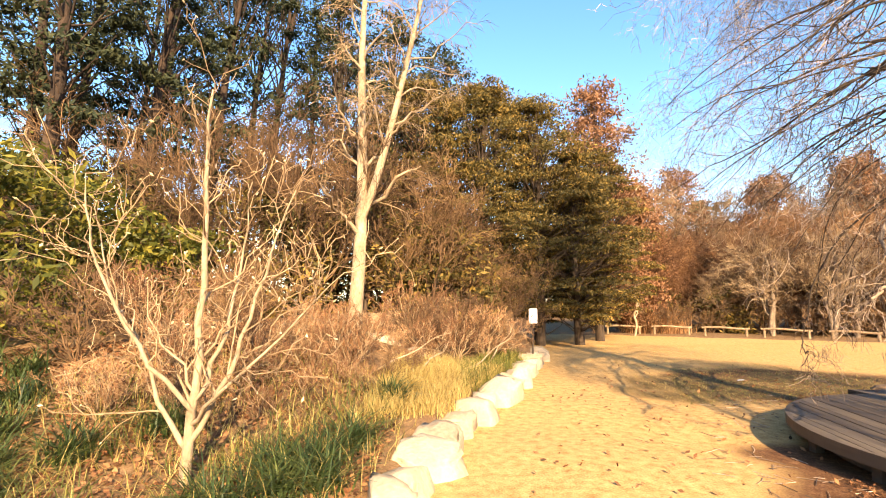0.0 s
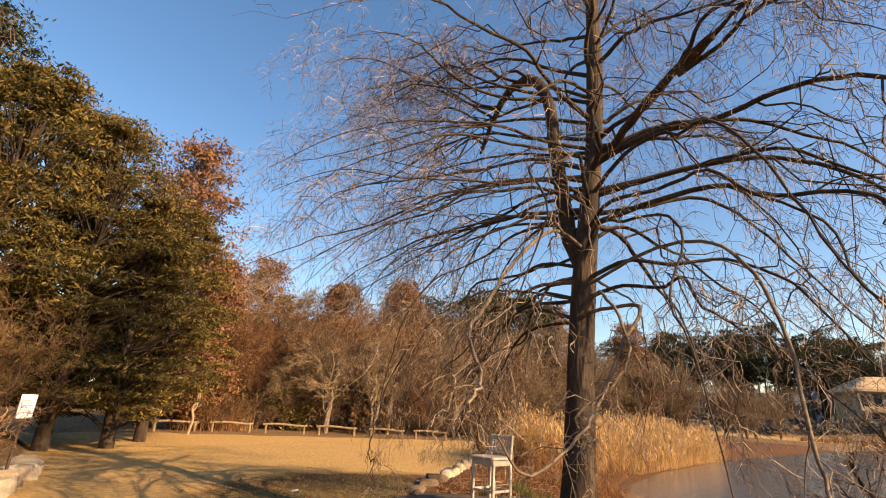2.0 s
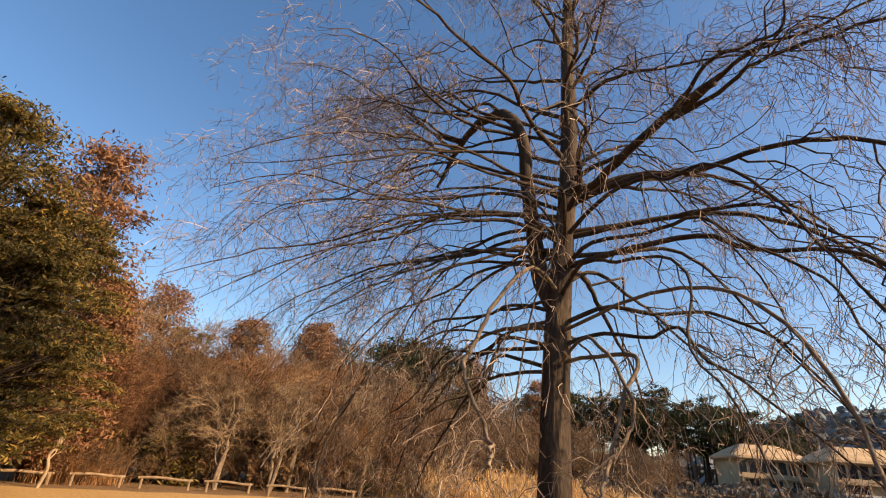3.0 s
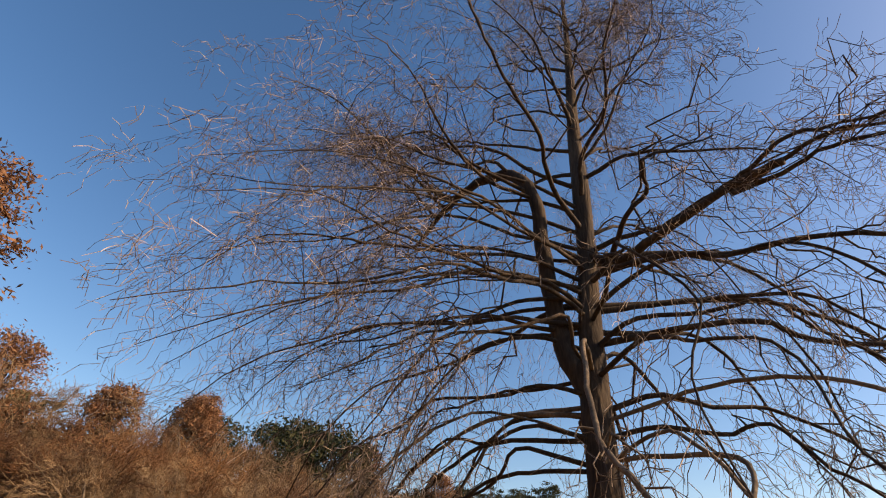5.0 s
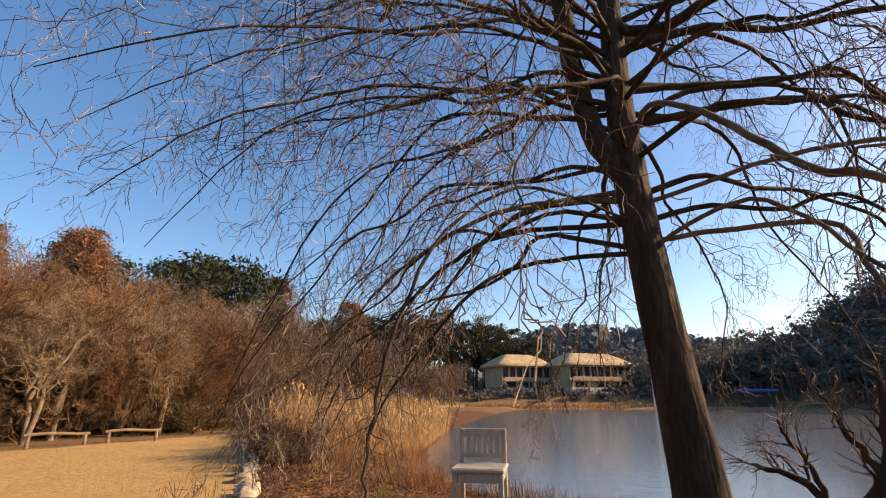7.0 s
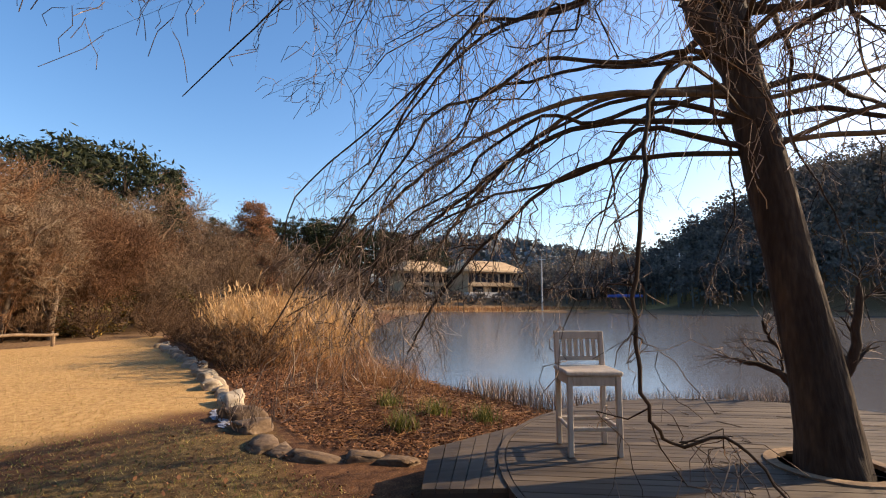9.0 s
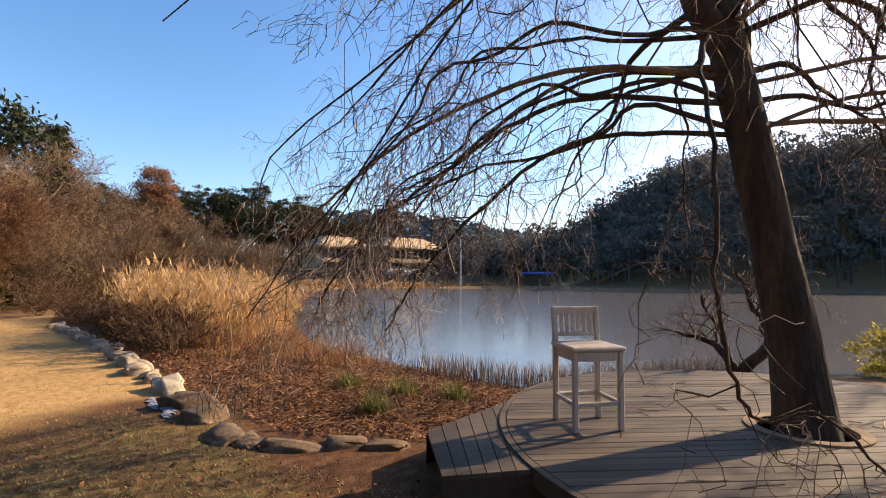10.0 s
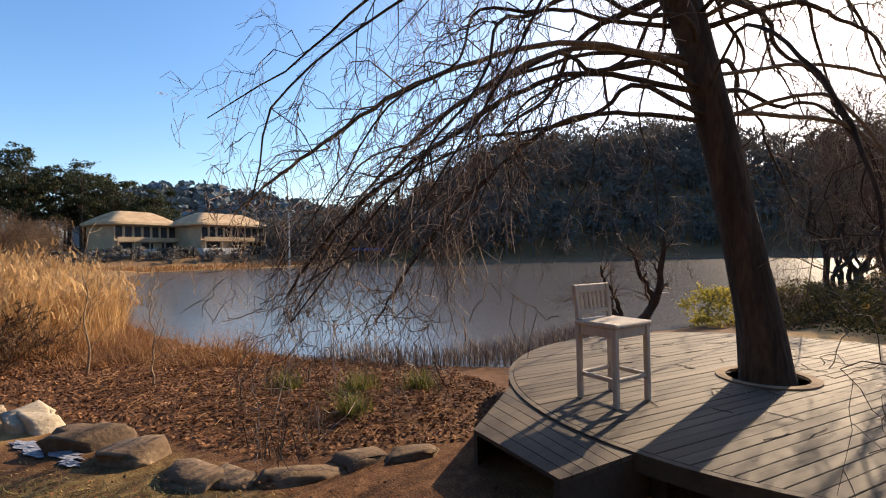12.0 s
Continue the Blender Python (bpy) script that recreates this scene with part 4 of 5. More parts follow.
# red twiggy shrubs on the bank
shrub = bare_plant("twiggy_shrub", (1.3, 9.2), 1.05, 12, 0.85, RED_TWIG, PALE_TWIG, "low reddish-brown leafless shrub on the bank", "shrub", "shrubs on the bank", rad=0.013, dens=(7, 4, 3), thick=0.005)
dull = bare_plant("dull_shrub", (2.9, 12.6), 1.3, 11, 1.0, BANK_TWIG, BANK_TWIG, "tangled dark brown leafless shrub on the bank", "shrub", "dull shrubs on the bank", rad=0.012, dens=(7, 5, 3), thick=0.0045)
copies(dull, [(-0.3, 9.2, 0.9), (1.3, 10.6, 0.55), (2.4, 12.2, 0.8), (3.7, 13.8, 1.1), (-2.0, 8.2, 1.0), (4.4, 13.4, 0.9), (-0.9, 11.4, 1.0), (1.9, 9.4, 0.4)])
copies(shrub, [(0.1, 8.8, 0.75), (-0.6, 8.0, 0.8), (-0.6, 9.8, 0.9), (0.3, 10.8, 0.6), (1.9, 11.0, 0.55), (2.6, 11.4, 0.8), (3.2, 12.2, 1.1), (3.9, 12.9, 1.15), (3.1, 13.6, 1.2),
               (4.7, 14.3, 1.0), (-1.6, 8.8, 1.0), (-2.4, 9.6, 1.0), (-1.3, 10.7, 1.1), (2.2, 13.0, 1.2), (-0.9, 7.0, 0.65), (1.2, 8.9, 0.4), (2.3, 10.3, 0.45), (0.6, 9.9, 0.75), (1.0, 10.8, 0.7), (0.8, 8.9, 0.5), (0.2, 7.9, 0.55), (-0.3, 7.3, 0.5), (0.5, 9.3, 0.6), (-1.1, 8.6, 0.8), (0.4, 8.3, 0.55), (0.9, 8.1, 0.42), (1.3, 9.6, 0.5), (0.6, 7.4, 0.42), (1.5, 8.7, 0.38), (0.1, 7.0, 0.45)])

# thickets beyond the lawn
thicket = bare_plant("thicket_shrub", (15.5, 28.0), 5.6, 8, 2.6, BROWN_TWIG, BROWN_TWIG, "tall leafless brown thicket beyond the dry lawn", "shrub", "thickets beyond the lawn", rad=0.05, dens=(10, 8, 6), thick=0.0095, lift=0.05, dome=True)
spots = []
for i in range(46):
    s = rng.random()
    x, y = np.interp(s, [0, 0.3, 0.55, 0.8, 1.0], [13.5, 19, 25, 31, 38]), np.interp(s, [0, 0.3, 0.55, 0.8, 1.0], [28.5, 26.5, 23, 20.5, 19.5])
    d = rng.random() * 9
    spots.append((x + 0.55 * d, y + 0.75 * d, rng.uniform(0.62, 1.15) * (1 + 0.02 * d)))
copies(thicket, spots[:26])
grey = bare_plant("bare_grey_shrub", (38, 24), 8.5, 7, 3.6, GREY_TWIG, GREY_TWIG, "tall leafless grey-brown tree behind the reeds", "tree", "bare trees by the lake", rad=0.11, dens=(11, 9, 6), thick=0.013, lift=0.08, dome=True)
copies(grey, [(44, 22, 0.95), (48, 21, 0.85), (36, 29, 1.1), (31, 31, 1.2), (54, 20, 1.0), (41, 29, 1.2), (60, 18, 0.8), (66, 15, 0.7), (72, 14, 0.75), (78, 14, 0.7), (84, 12, 0.8),
              (28, 33, 1.25), (24, 36, 1.2), (56, 25, 1.1), (62, 24, 1.0), (70, 20, 0.9), (33, 25, 0.8)])
olive = bare_plant("olive_thicket", (21.5, 26.5), 5.0, 8, 2.4, GREY_TWIG, GREY_TWIG, "leafless olive-brown thicket beyond the dry lawn", "shrub", "olive thickets beyond the lawn", rad=0.05, dens=(10, 8, 6), thick=0.009, lift=0.05, dome=True)
copies(olive, spots[26:])
for x, y, h, r in ((19.5, 28.0, 2.6, 1.6), (25.5, 26.0, 2.4, 1.6), (31.5, 22.5, 2.6, 1.7), (36.5, 21.5, 2.4, 1.6), (16.0, 29.5, 3.0, 1.6), (28.5, 22.3, 1.6, 1.3)):
    leafy_tree("dark_evergreen_shrub", (x, y), h, r, EVERGREEN, "dark evergreen shrub among the leafless thickets", "shrub", (0.8, 1, 1, 0.85, 0.5), 2600, 0.12, 0.06, 0.03, 50, group="evergreen shrubs in the thickets")
lowshrub = bare_plant("brown_bush", (27, 20.5), 1.7, 10, 1.4, BANK_TWIG, BANK_TWIG, "low russet leafless bush at the lawn's far edge", "shrub", "low bushes by the reeds", rad=0.018, dens=(5, 4, 3), thick=0.011)
copies(lowshrub, [(x, np.interp(x, [12, 18, 24, 30, 40], [28.5, 27.5, 24.5, 21, 18.5]) + rng.normal() * 0.8, rng.uniform(0.7, 1.2)) for x in np.linspace(13, 40, 26)]
       + [(x, 13.4 + 0.5 * (x - 19) + rng.normal() * 0.4, rng.uniform(0.4, 0.75)) for x in np.linspace(16.5, 28, 18)])

# dense evergreens at the end of the path
cypress = (0.55, 0.9, 1.0, 0.92, 0.75, 0.5, 0.2)
for x, y, h, r in ((4.6, 19.3, 9.6, 2.6), (7.0, 20.0, 9.8, 2.7), (8.6, 20.2, 7.6, 2.0), (5.8, 22.5, 10.5, 2.8), (2.2, 18.5, 8.6, 2.4), (10.3, 22.3, 8.4, 2.4), (7.6, 23, 9.2, 2.2)):
    leafy_tree("evergreen_tree", (x, y), h, r, EVERGREEN, "dense dark green and yellowish evergreen tree", "tree", cypress, 32000, 0.07, 0.2, 0.12, 190, tight=0.1, flat=0.32, group="evergreens by the path")
for x, y, h, r in ((11.5, 25.4, 13.0, 2.3), (14.2, 27.6, 8.2, 1.7), (14.9, 28.5, 8.0, 1.6), (22.5, 37.5, 12.0, 2.6), (27.5, 34.5, 10.8, 2.2), (31.5, 31.5, 11.2, 2.2), (50.8, 27.4, 13.0, 2.4), (55, 21, 11.2, 2.4), (34, 34, 12.5, 2.4)):
    leafy_tree("rusty_conifer", (x, y), h, r, RUST, "rust-brown deciduous conifer with autumn needles", "tree", (0.6, 0.9, 1.0, 0.97, 0.88, 0.68, 0.34), 20000, 0.115, 0.16, 0.08, 240, tight=0.14, group="rusty conifers")
leafy_tree("narrow_conifer", (40.5, 23.2), 10.4, 1.3, PINE, "narrow dark conifer above the brown thickets", "tree", (0.8, 1.0, 0.9, 0.7, 0.45, 0.15), 5000, 0.12, 0.14, 0.08, 70)
umbrella = (0.25, 0.55, 0.9, 1.0, 0.8, 0.35)
for x, y, h, r in ((60, 46, 17.5, 5), (66, 44, 18, 5), (45.5, 28.5, 13.2, 3.8), (42.7, 31.5, 13.0, 3.6), (50, 33, 14.5, 4), (56, 38, 16, 4.5), (47, 42, 14.5, 4)):
    leafy_tree("pine_tree", (x, y), h, r, PINE, "dark pine with a broad crown above the thickets", "tree", umbrella, 3600, 0.26, 0.25, 0.4, 50, group="pines above the thickets")
# dark conifers behind the pale tree
for x, y, h, r in ((-0.6, 18.9, 12.5, 2.4), (1.4, 19.8, 12.0, 2.5), (3.4, 21.5, 11.5, 2.4)):
    leafy_tree("dark_conifer", (x, y), h, r, PINE, "dark brownish-green conifer filling the wooded bank", "tree", cypress, 12000, 0.085, 0.2, 0.25, 110, tight=0.12, flat=0.45, group="conifers on the bank")
# pines on the bank
for x, y, h, r, ln in ((-7.6, 14.2, 13, 2.6, 0.0), (-8.6, 16.8, 13, 2.6, 0.05), (-6.9, 17.4, 14, 2.8, 0.1), (-4.6, 20.6, 13.5, 3.0, 0.06), (-10, 13, 12, 2.6, -0.04), (-5.6, 15.2, 12, 2.4, 0.1), (-2.2, 21.5, 12, 2.8, 0.0), (0.2, 22.5, 11, 2.6, 0.0), (-9, 21, 14, 3.0, 0.04), (-6.2, 12.6, 13, 2.3, 0.04), (-4.3, 16.6, 13, 2.4, 0.08), (-3.2, 19.0, 13.5, 2.4, 0.05)):
    leafy_tree("pine_tree", (x, y), h, r, PINE, "tall dark pine with leaning bare trunk on the bank", "tree", (0.3, 0.6, 0.95, 1.0, 0.95, 0.75, 0.45), 6500, 0.09, 0.22, 0.3, 36, lean=ln, tight=0.105, flat=0.6, group="pines on the bank", bark=SHADED_PINE_BARK)
for x, y, h, r in ((-3.5, 8.6, 2.9, 1.1), (-4.6, 10.5, 3.0, 1.4), (-2.9, 11.6, 2.2, 1.3)):
    leafy_tree("yellow_green_shrub", (x, y), h, r, YELLOW_LEAF, "glossy yellow-green evergreen shrub on the bank", "shrub", (0.7, 1, 1, 0.9, 0.5), 3200, 0.085, 0.05, 0.05, 60, group="evergreen shrubs on the bank")
for x, y, h, r in ((-1.4, 14.5, 3.4, 1.8), (3.0, 16.0, 3.0, 1.6), (-4.5, 13.5, 3.2, 1.8), (0.8, 15.5, 3.4, 1.8), (-0.4, 20.5, 3.6, 2.0), (-2.6, 21.0, 3.8, 2.2), (1.6, 21.8, 3.6, 2.0), (-5.2, 19.5, 3.8, 2.2), (3.4, 19.0, 3.0, 1.8), (-7.2, 19.2, 3.8, 2.2)):
    leafy_tree("dark_evergreen_shrub", (x, y), h, r, EVERGREEN, "dark evergreen shrub under the trees", "shrub", (0.8, 1, 1, 0.85, 0.5), 4200, 0.1, 0.06, 0.03, 60, group="dark shrubs under the trees")
bank_thicket = bare_plant("bank_thicket", (-0.3, 14.0), 4.6, 9, 2.2, BANK_TWIG, BANK_TWIG, "tall leafless brown shrub on the wooded bank", "shrub", "thickets on the bank", rad=0.04, dens=(10, 7, 4), thick=0.008)
copies(bank_thicket, [(2.4, 15.2, 1.0), (-2.6, 13.2, 0.95), (-4.5, 15.5, 1.1), (3.6, 17.3, 0.9), (-1.0, 17.5, 1.3), (1.2, 18.0, 1.3), (-6.5, 13, 1.0), (-3.2, 17.5, 1.3), (5.2, 17.0, 0.6), (12, 27.5, 1.1)])

# bare trees with clear trunks at the far edge of the lawn
edge = bare_plant("lawn_edge_tree", (27.5, 27.0), 6.5, 3, 2.4, PALE_TWIG, PALE_LIT_LIMB, "spreading leafless tree with bare trunk beyond the lawn", "tree", "trees at the lawn's edge", rad=0.14, dens=(11, 9, 6), thick=0.008, lift=0.05, dome=True)
copies(edge, [(22.0, 23.7, 0.8), (23.7, 24.2, 0.92), (25.6, 23.0, 0.9), (26.9, 22.0, 0.75), (20.2, 25.2, 0.8), (30.5, 26.0, 1.0), (24.5, 27.5, 0.9), (33.5, 24.5, 1.15), (29.0, 24.2, 0.7)])
# trees south of the deck and at the water's edge
forked = thing("forked_tree", (12.35, 3.3, ground_z(12.35, 3.3) - 0.1), "small dark leaning tree with a low fork at the water's edge", "tree")
_z = np.linspace(0, 1, 9)
_fp, _fr = [], []
for _rad, _pts in ((0.11, [(0, 0), (0.06, 0.32), (0.3, 0.58), (0.54, 0.86), (0.64, 1.2), (0.72, 1.65), (0.76, 2.1)]),
                   (0.075, [(0.05, 0.3), (-0.06, 0.55), (-0.3, 0.82), (-0.55, 0.9), (-0.85, 0.98)]),
                   (0.05, [(-0.06, 0.55), (-0.14, 0.85), (-0.22, 1.1), (-0.4, 1.35), (-0.46, 1.6)]),
                   (0.06, [(0.56, 0.9), (0.44, 1.2), (0.28, 1.45), (0.2, 1.75), (0.05, 2.0)])):
    _c, _d = curved(np.array([(-0.62 * u, -0.78 * u, 0.05 + w) for u, w in _pts]), np.linspace(_rad, _rad * 0.4, len(_pts)), 14)
    _fp.append(_c + rng.normal(size=(14, 3)) * 0.012)
    _fr.append(_d)
_fp, _fr = np.array(_fp), np.array(_fr)
_f1, _g1 = kids(_fp, _fr, 7, 0.8, 0.9, 0.2, 0.1, 7, 0.45, 0.4)
_f2, _g2 = kids(_f1, _g1, 8, 0.5, 0.9, 0.1, 0.1, 5, 0.5)
mesh_object("trunk", *join(tubes(_fp, _fr, 8), tubes(_f1, _g1, 5)), BARK, forked, True)
tagged(mesh_object("twig_spray", *tubes(_f2, np.maximum(_g2, 0.0035), 3), TWIG, forked), kind="stuff")
leafy_tree("yellow_bush", (12.6, -1.2), 1.0, 0.75, GOLD_LEAF, "small yellow-green bush at the water's edge", "shrub", (1, 1, 0.8, 0.4), 2500, 0.05, 0.03, 0.05, 40)
for x, y, h, r in ((10.2, -1.0, 0.8, 1.1), (8.6, 0.0, 0.75, 1.2), (11.4, -2.6, 0.8, 1.1), (9.2, -3.2, 1.0, 1.3), (7.2, -0.8, 0.9, 1.2), (12.0, -5.5, 0.9, 1.2)):
    leafy_tree("low_hedge", (x, y), h, r, EVERGREEN, "low dark green shrub beside the lake path", "shrub", (1, 1, 0.9, 0.5), 3200, 0.05, 0.03, 0.02, 50, group="low shrubs south of the deck")
south = bare_plant("lakeside_tree", (11.6, -9.0), 6.5, 5, 2.2, GREY_TWIG, BARK, "leafless grey tree on the lake shore", "tree", "bare trees on the south shore", rad=0.1, dens=(10, 8, 4), thick=0.012)
copies(south, [(9.5, -12, 1.1), (12.2, -15, 1.0), (7.5, -16, 1.2), (10.8, -20, 1.2), (5.0, -14, 1.1), (12.5, -26, 1.3), (8.5, -25, 1.4), (3, -20, 1.3), (1, -12, 1.2)])

# saplings and stems on the leafy bank
for x, y, h in ((15.9, 11.2, 1.9), (14.6, 10.6, 1.1), (17.6, 12.2, 1.6)):
    bare_plant("thin_sapling", (x, y), h, 1, 0.0, PALE_TWIG, PALE_BARK, "thin pale leafless sapling on the leafy bank", "sapling", "saplings on the bank", rad=0.022, dens=(8, 4, 2), thick=0.004)


# ---- grass, reeds, litter: uncountable ----
def blades(points, h, lean, width, tip=0.15, seg=3):
    """Bent blades that stand on the given points."""
    n = len(points)
    a = rng.random(n) * 2 * np.pi
    hh = h * (0.6 + 0.6 * rng.random(n))
    ln = lean * (0.3 + rng.random(n)) * hh
    q = np.linspace(0, 1, seg + 1)
    side = np.stack([-np.sin(a), np.cos(a), 0 * a], 1)
    go = np.stack([np.cos(a), np.sin(a), 0 * a], 1)
    c = points[:, None] + go[:, None] * (ln[:, None] * q**1.8)[..., None]
    c[..., 2] += hh[:, None] * (q - 0.35 * (ln / hh)[:, None] * q**2)
    w = width * (1 - (1 - tip) * q)
    v = np.stack([c - side[:, None] * w[:, None], c + side[:, None] * w[:, None]], 2).reshape(-1, 3)
    i = np.arange(n * (seg + 1) * 2).reshape(n, seg + 1, 2)
    f = np.stack([i[:, :-1, 0], i[:, :-1, 1], i[:, 1:, 1], i[:, 1:, 0]], -1).reshape(-1, 4)
    return v, f


def on_ground(x, y, lift=0.0):
    return np.stack([x, y, height(x, y) + lift], 1)


def inside_poly(n, poly):
    poly = np.array(poly, float)
    lo, hi = poly.min(0), poly.max(0)
    got = np.zeros((0, 2))
    while len(got) < n:
        p = lo + (hi - lo) * rng.random((n, 2))
        x, y = p.T
        ins = np.zeros(n, bool)
        for (ax, ay), (bx, by) in zip(poly, np.roll(poly, -1, axis=0)):
            ins ^= ((ay > y) != (by > y)) & (x < (bx - ax) * (y - ay) / (by - ay + 1e-12) + ax)
        got = np.concatenate([got, p[ins]])
    return got[:n]


def stuff(name, v, f, mat, label, category):
    return tagged(mesh_object(name, v, f, mat), label, category, kind="stuff")


# reeds at the head of the inlet
rp = inside_poly(24000, [(17.8, 11.8), (20.5, 10.2), (25, 9.9), (36, 9.6), (36, 16.5), (26, 15.6), (19, 13.6)])
cl = np.array([np.sin(rp[:, 0] * 1.3) * np.cos(rp[:, 1] * 1.7)])[0]
rp = rp[cl + rng.random(len(rp)) > 0.1]
rz = np.maximum(height(rp[:, 0], rp[:, 1]), -0.6)
rb = np.stack([rp[:, 0], rp[:, 1], rz], 1)
tall = 1.6 * (0.45 + 0.55 * smooth((lake_distance(rp[:, 0], rp[:, 1]) + 0.5) / 1.6)) * (0.84 + 0.14 * np.sin(rp[:, 0] * 2.1 + rp[:, 1]) + 0.16 * np.sin(rp[:, 0] * 0.9 - 1.7 * rp[:, 1])) * rng.uniform(0.75, 1.15, len(rp))
stem = blades(rb, tall, 0.42, 0.006, 0.6)
tops = stem[0].reshape(-1, 4, 2, 3)[:, -1].mean(1)[::2]
plume = blades(tops - (0, 0, 0.05), 0.26, 0.7, 0.026, 0.2, 2)
leafs = blades(rb[::2] + (0, 0, 0.5), 0.8, 0.8, 0.009)
stuff("reeds", *join(stem, plume, leafs), REED, "tall golden dry reeds at the lake's edge", "reeds")
sd = inside_poly(7000, [(15.0, 8.0), (17.0, 8.6), (20.5, 9.8), (25, 10.0), (19.5, 12.8), (16.6, 12.2), (15.6, 10.4)])
sd = sd[np.sin(sd[:, 0] * 2.3) * np.cos(sd[:, 1] * 2.9) + 1.1 * rng.random(len(sd)) > 0.25]
sh_ = 0.25 + 0.55 * smooth(0.5 + 0.5 * np.sin(sd[:, 0] * 1.9 + 2.2 * np.cos(sd[:, 1] * 1.4)))
stuff("sedge", *blades(on_ground(*sd.T), sh_, 1.2, 0.006), SEDGE, "rusty dry sedge on the shore below the reeds", "sedge")
sp_ = inside_poly(2600, [(12.9, 5.4), (13.6, 3.0), (13.6, 1.2), (14.4, 1.5), (14.6, 6.0), (16.0, 7.2), (15.8, 8.1), (14.0, 7.0)])
stuff("shore_stubble", *blades(np.stack([*sp_.T, np.maximum(height(*sp_.T), -0.5)], 1), 0.42, 0.5, 0.006), TWIG, "dark dead stems standing in the shallow water", "dead stems")
fr_ = np.stack([rng.uniform(84, 88, 3000), rng.uniform(-32, 10, 3000)], 1)
stuff("far_bank_grass", *blades(on_ground(*fr_.T), 0.6, 0.3, 0.05), SEDGE, "dry grass strip along the far shore", "dry grass")

cp_ = np.concatenate([np.array(c) + rng.normal(size=(500, 2)) * 0.38 for c in ((15.1, 27.1), (16.2, 27.5), (14.3, 27.3))])
stuff("orange_grass", *blades(on_ground(*cp_.T), 1.25, 0.45, 0.012), SEDGE, "tall orange dry grass clumps behind the log fence", "dry grass")

# green and yellow grass on the bank by the stones
gp = inside_poly(2300, [(-1.8, 4.5), (1.5, 5.0), (2.2, 7.0), (1.9, 9.0), (0.7, 9.4), (-1.5, 7.6), (-3.0, 6.5)])
gp = gp[np.sin(gp[:, 0] * 3.1 + 1.3 * gp[:, 1]) * np.cos(gp[:, 1] * 2.7 - gp[:, 0]) + 0.9 * rng.random(len(gp)) > 0.1]
stuff("bank_grass", *blades(on_ground(*gp.T), 0.34, 1.1, 0.006), GREEN_GRASS, "tufted green ornamental grass on the bank", "grass")
gp = inside_poly(1500, [(-1.8, 4.3), (1.7, 4.8), (2.3, 7.2), (2.6, 9.2), (0.9, 9.8), (-1.5, 7.9), (-3.2, 6.5)])
stuff("bank_straw", *blades(on_ground(*gp.T), 0.36, 1.1, 0.005), DRY_GRASS, "straw-coloured dry grass among the green tufts", "grass")
yp = inside_poly(6500, [(1.6, 7.4), (2.7, 7.8), (3.2, 9.4), (4.1, 11.4), (3.0, 11.8), (2.0, 10.6)])
stuff("yellow_grass", *blades(on_ground(*yp.T), 0.24, 0.8, 0.006), DRY_GRASS, "yellowing grass behind the path stones", "grass")
ep = inside_poly(2600, [(3.0, 9.0), (4.2, 11.2), (5.4, 14.0), (4.6, 14.2), (3.2, 11.6)])
stuff("edge_grass", *blades(on_ground(*ep.T), 0.26, 0.8, 0.007), GREEN_GRASS, "dark green grass edging the bank", "grass")
tp = np.concatenate([c + rng.normal(size=(160, 2)) * 0.09 for c in ((11.9, 9.3), (12.6, 8.8), (13.3, 9.4), (12.2, 8.2))])
stuff("leaf_bank_tufts", *blades(on_ground(*tp.T), 0.28, 0.7, 0.006), GREEN_GRASS, "small green tufts among fallen leaves", "grass")
kp = np.concatenate([c + rng.normal(size=(130, 2)) * 0.1 for c in ((1.5, 6.3), (1.7, 6.8), (1.15, 6.1), (-1.6, 6.6), (-1.9, 7.2), (-1.3, 6.1), (-2.3, 7.8), (-1.0, 5.6), (2.0, 8.3), (-0.2, 6.9), (-0.9, 5.2), (-0.4, 5.0), (-1.5, 5.5), (-2.0, 6.0), (-2.6, 7.0), (-0.7, 6.3), (1.3, 5.6), (1.6, 5.8), (0.9, 5.4), (-3.0, 8.0))])
stuff("strap_leaf_tufts", *blades(on_ground(*kp.T), 0.42, 1.3, 0.011), STRAP_LEAF, "dark green strap-leaved tufts on the bank", "grass")
dp_ = inside_poly(1500, [(5.5, 1.5), (7.5, 1.5), (6.9, 3.4), (6.3, 4.5), (5.8, 4.2)])
stuff("deck_side_grass", *blades(on_ground(*dp_.T), 0.13, 1.2, 0.005), DRY_GRASS, "thin dry grass beside the deck", "grass")
# short dry lawn
lp_ = inside_poly(26000, [(6.5, 9.5), (9.6, 9.4), (12.0, 11.4), (19, 14.6), (24, 17.2), (20, 22), (9, 20)])
stuff("lawn_grass", *blades(on_ground(*lp_.T), 0.03, 1.2, 0.004, seg=1), DRY_GRASS, "short straw-coloured winter lawn", "grass")


mp_ = inside_poly(5000, [(6.6, 9.3), (9.6, 9.5), (11.2, 10.9), (12.6, 12.0), (11.5, 14.5), (8.5, 13.6)])
stuff("mossy_turf", *blades(on_ground(*mp_.T), 0.035, 1.5, 0.005, seg=1), GREEN_GRASS, "short mossy brown-green turf in the tree's shade", "grass")


def litter(name, poly, n, size, label):
    p = inside_poly(n, poly)
    c = on_ground(p[:, 0], p[:, 1], 0.012) + np.stack([0 * p[:, 0], 0 * p[:, 0], 0.03 * rng.random(n)], 1)
    nrm = unit(rng.normal(size=(n, 3)) * 0.45 + (0, 0, 1))
    stuff(name, *leaf_quads(c, nrm, size, 0.55), LITTER, label, "fallen leaves")


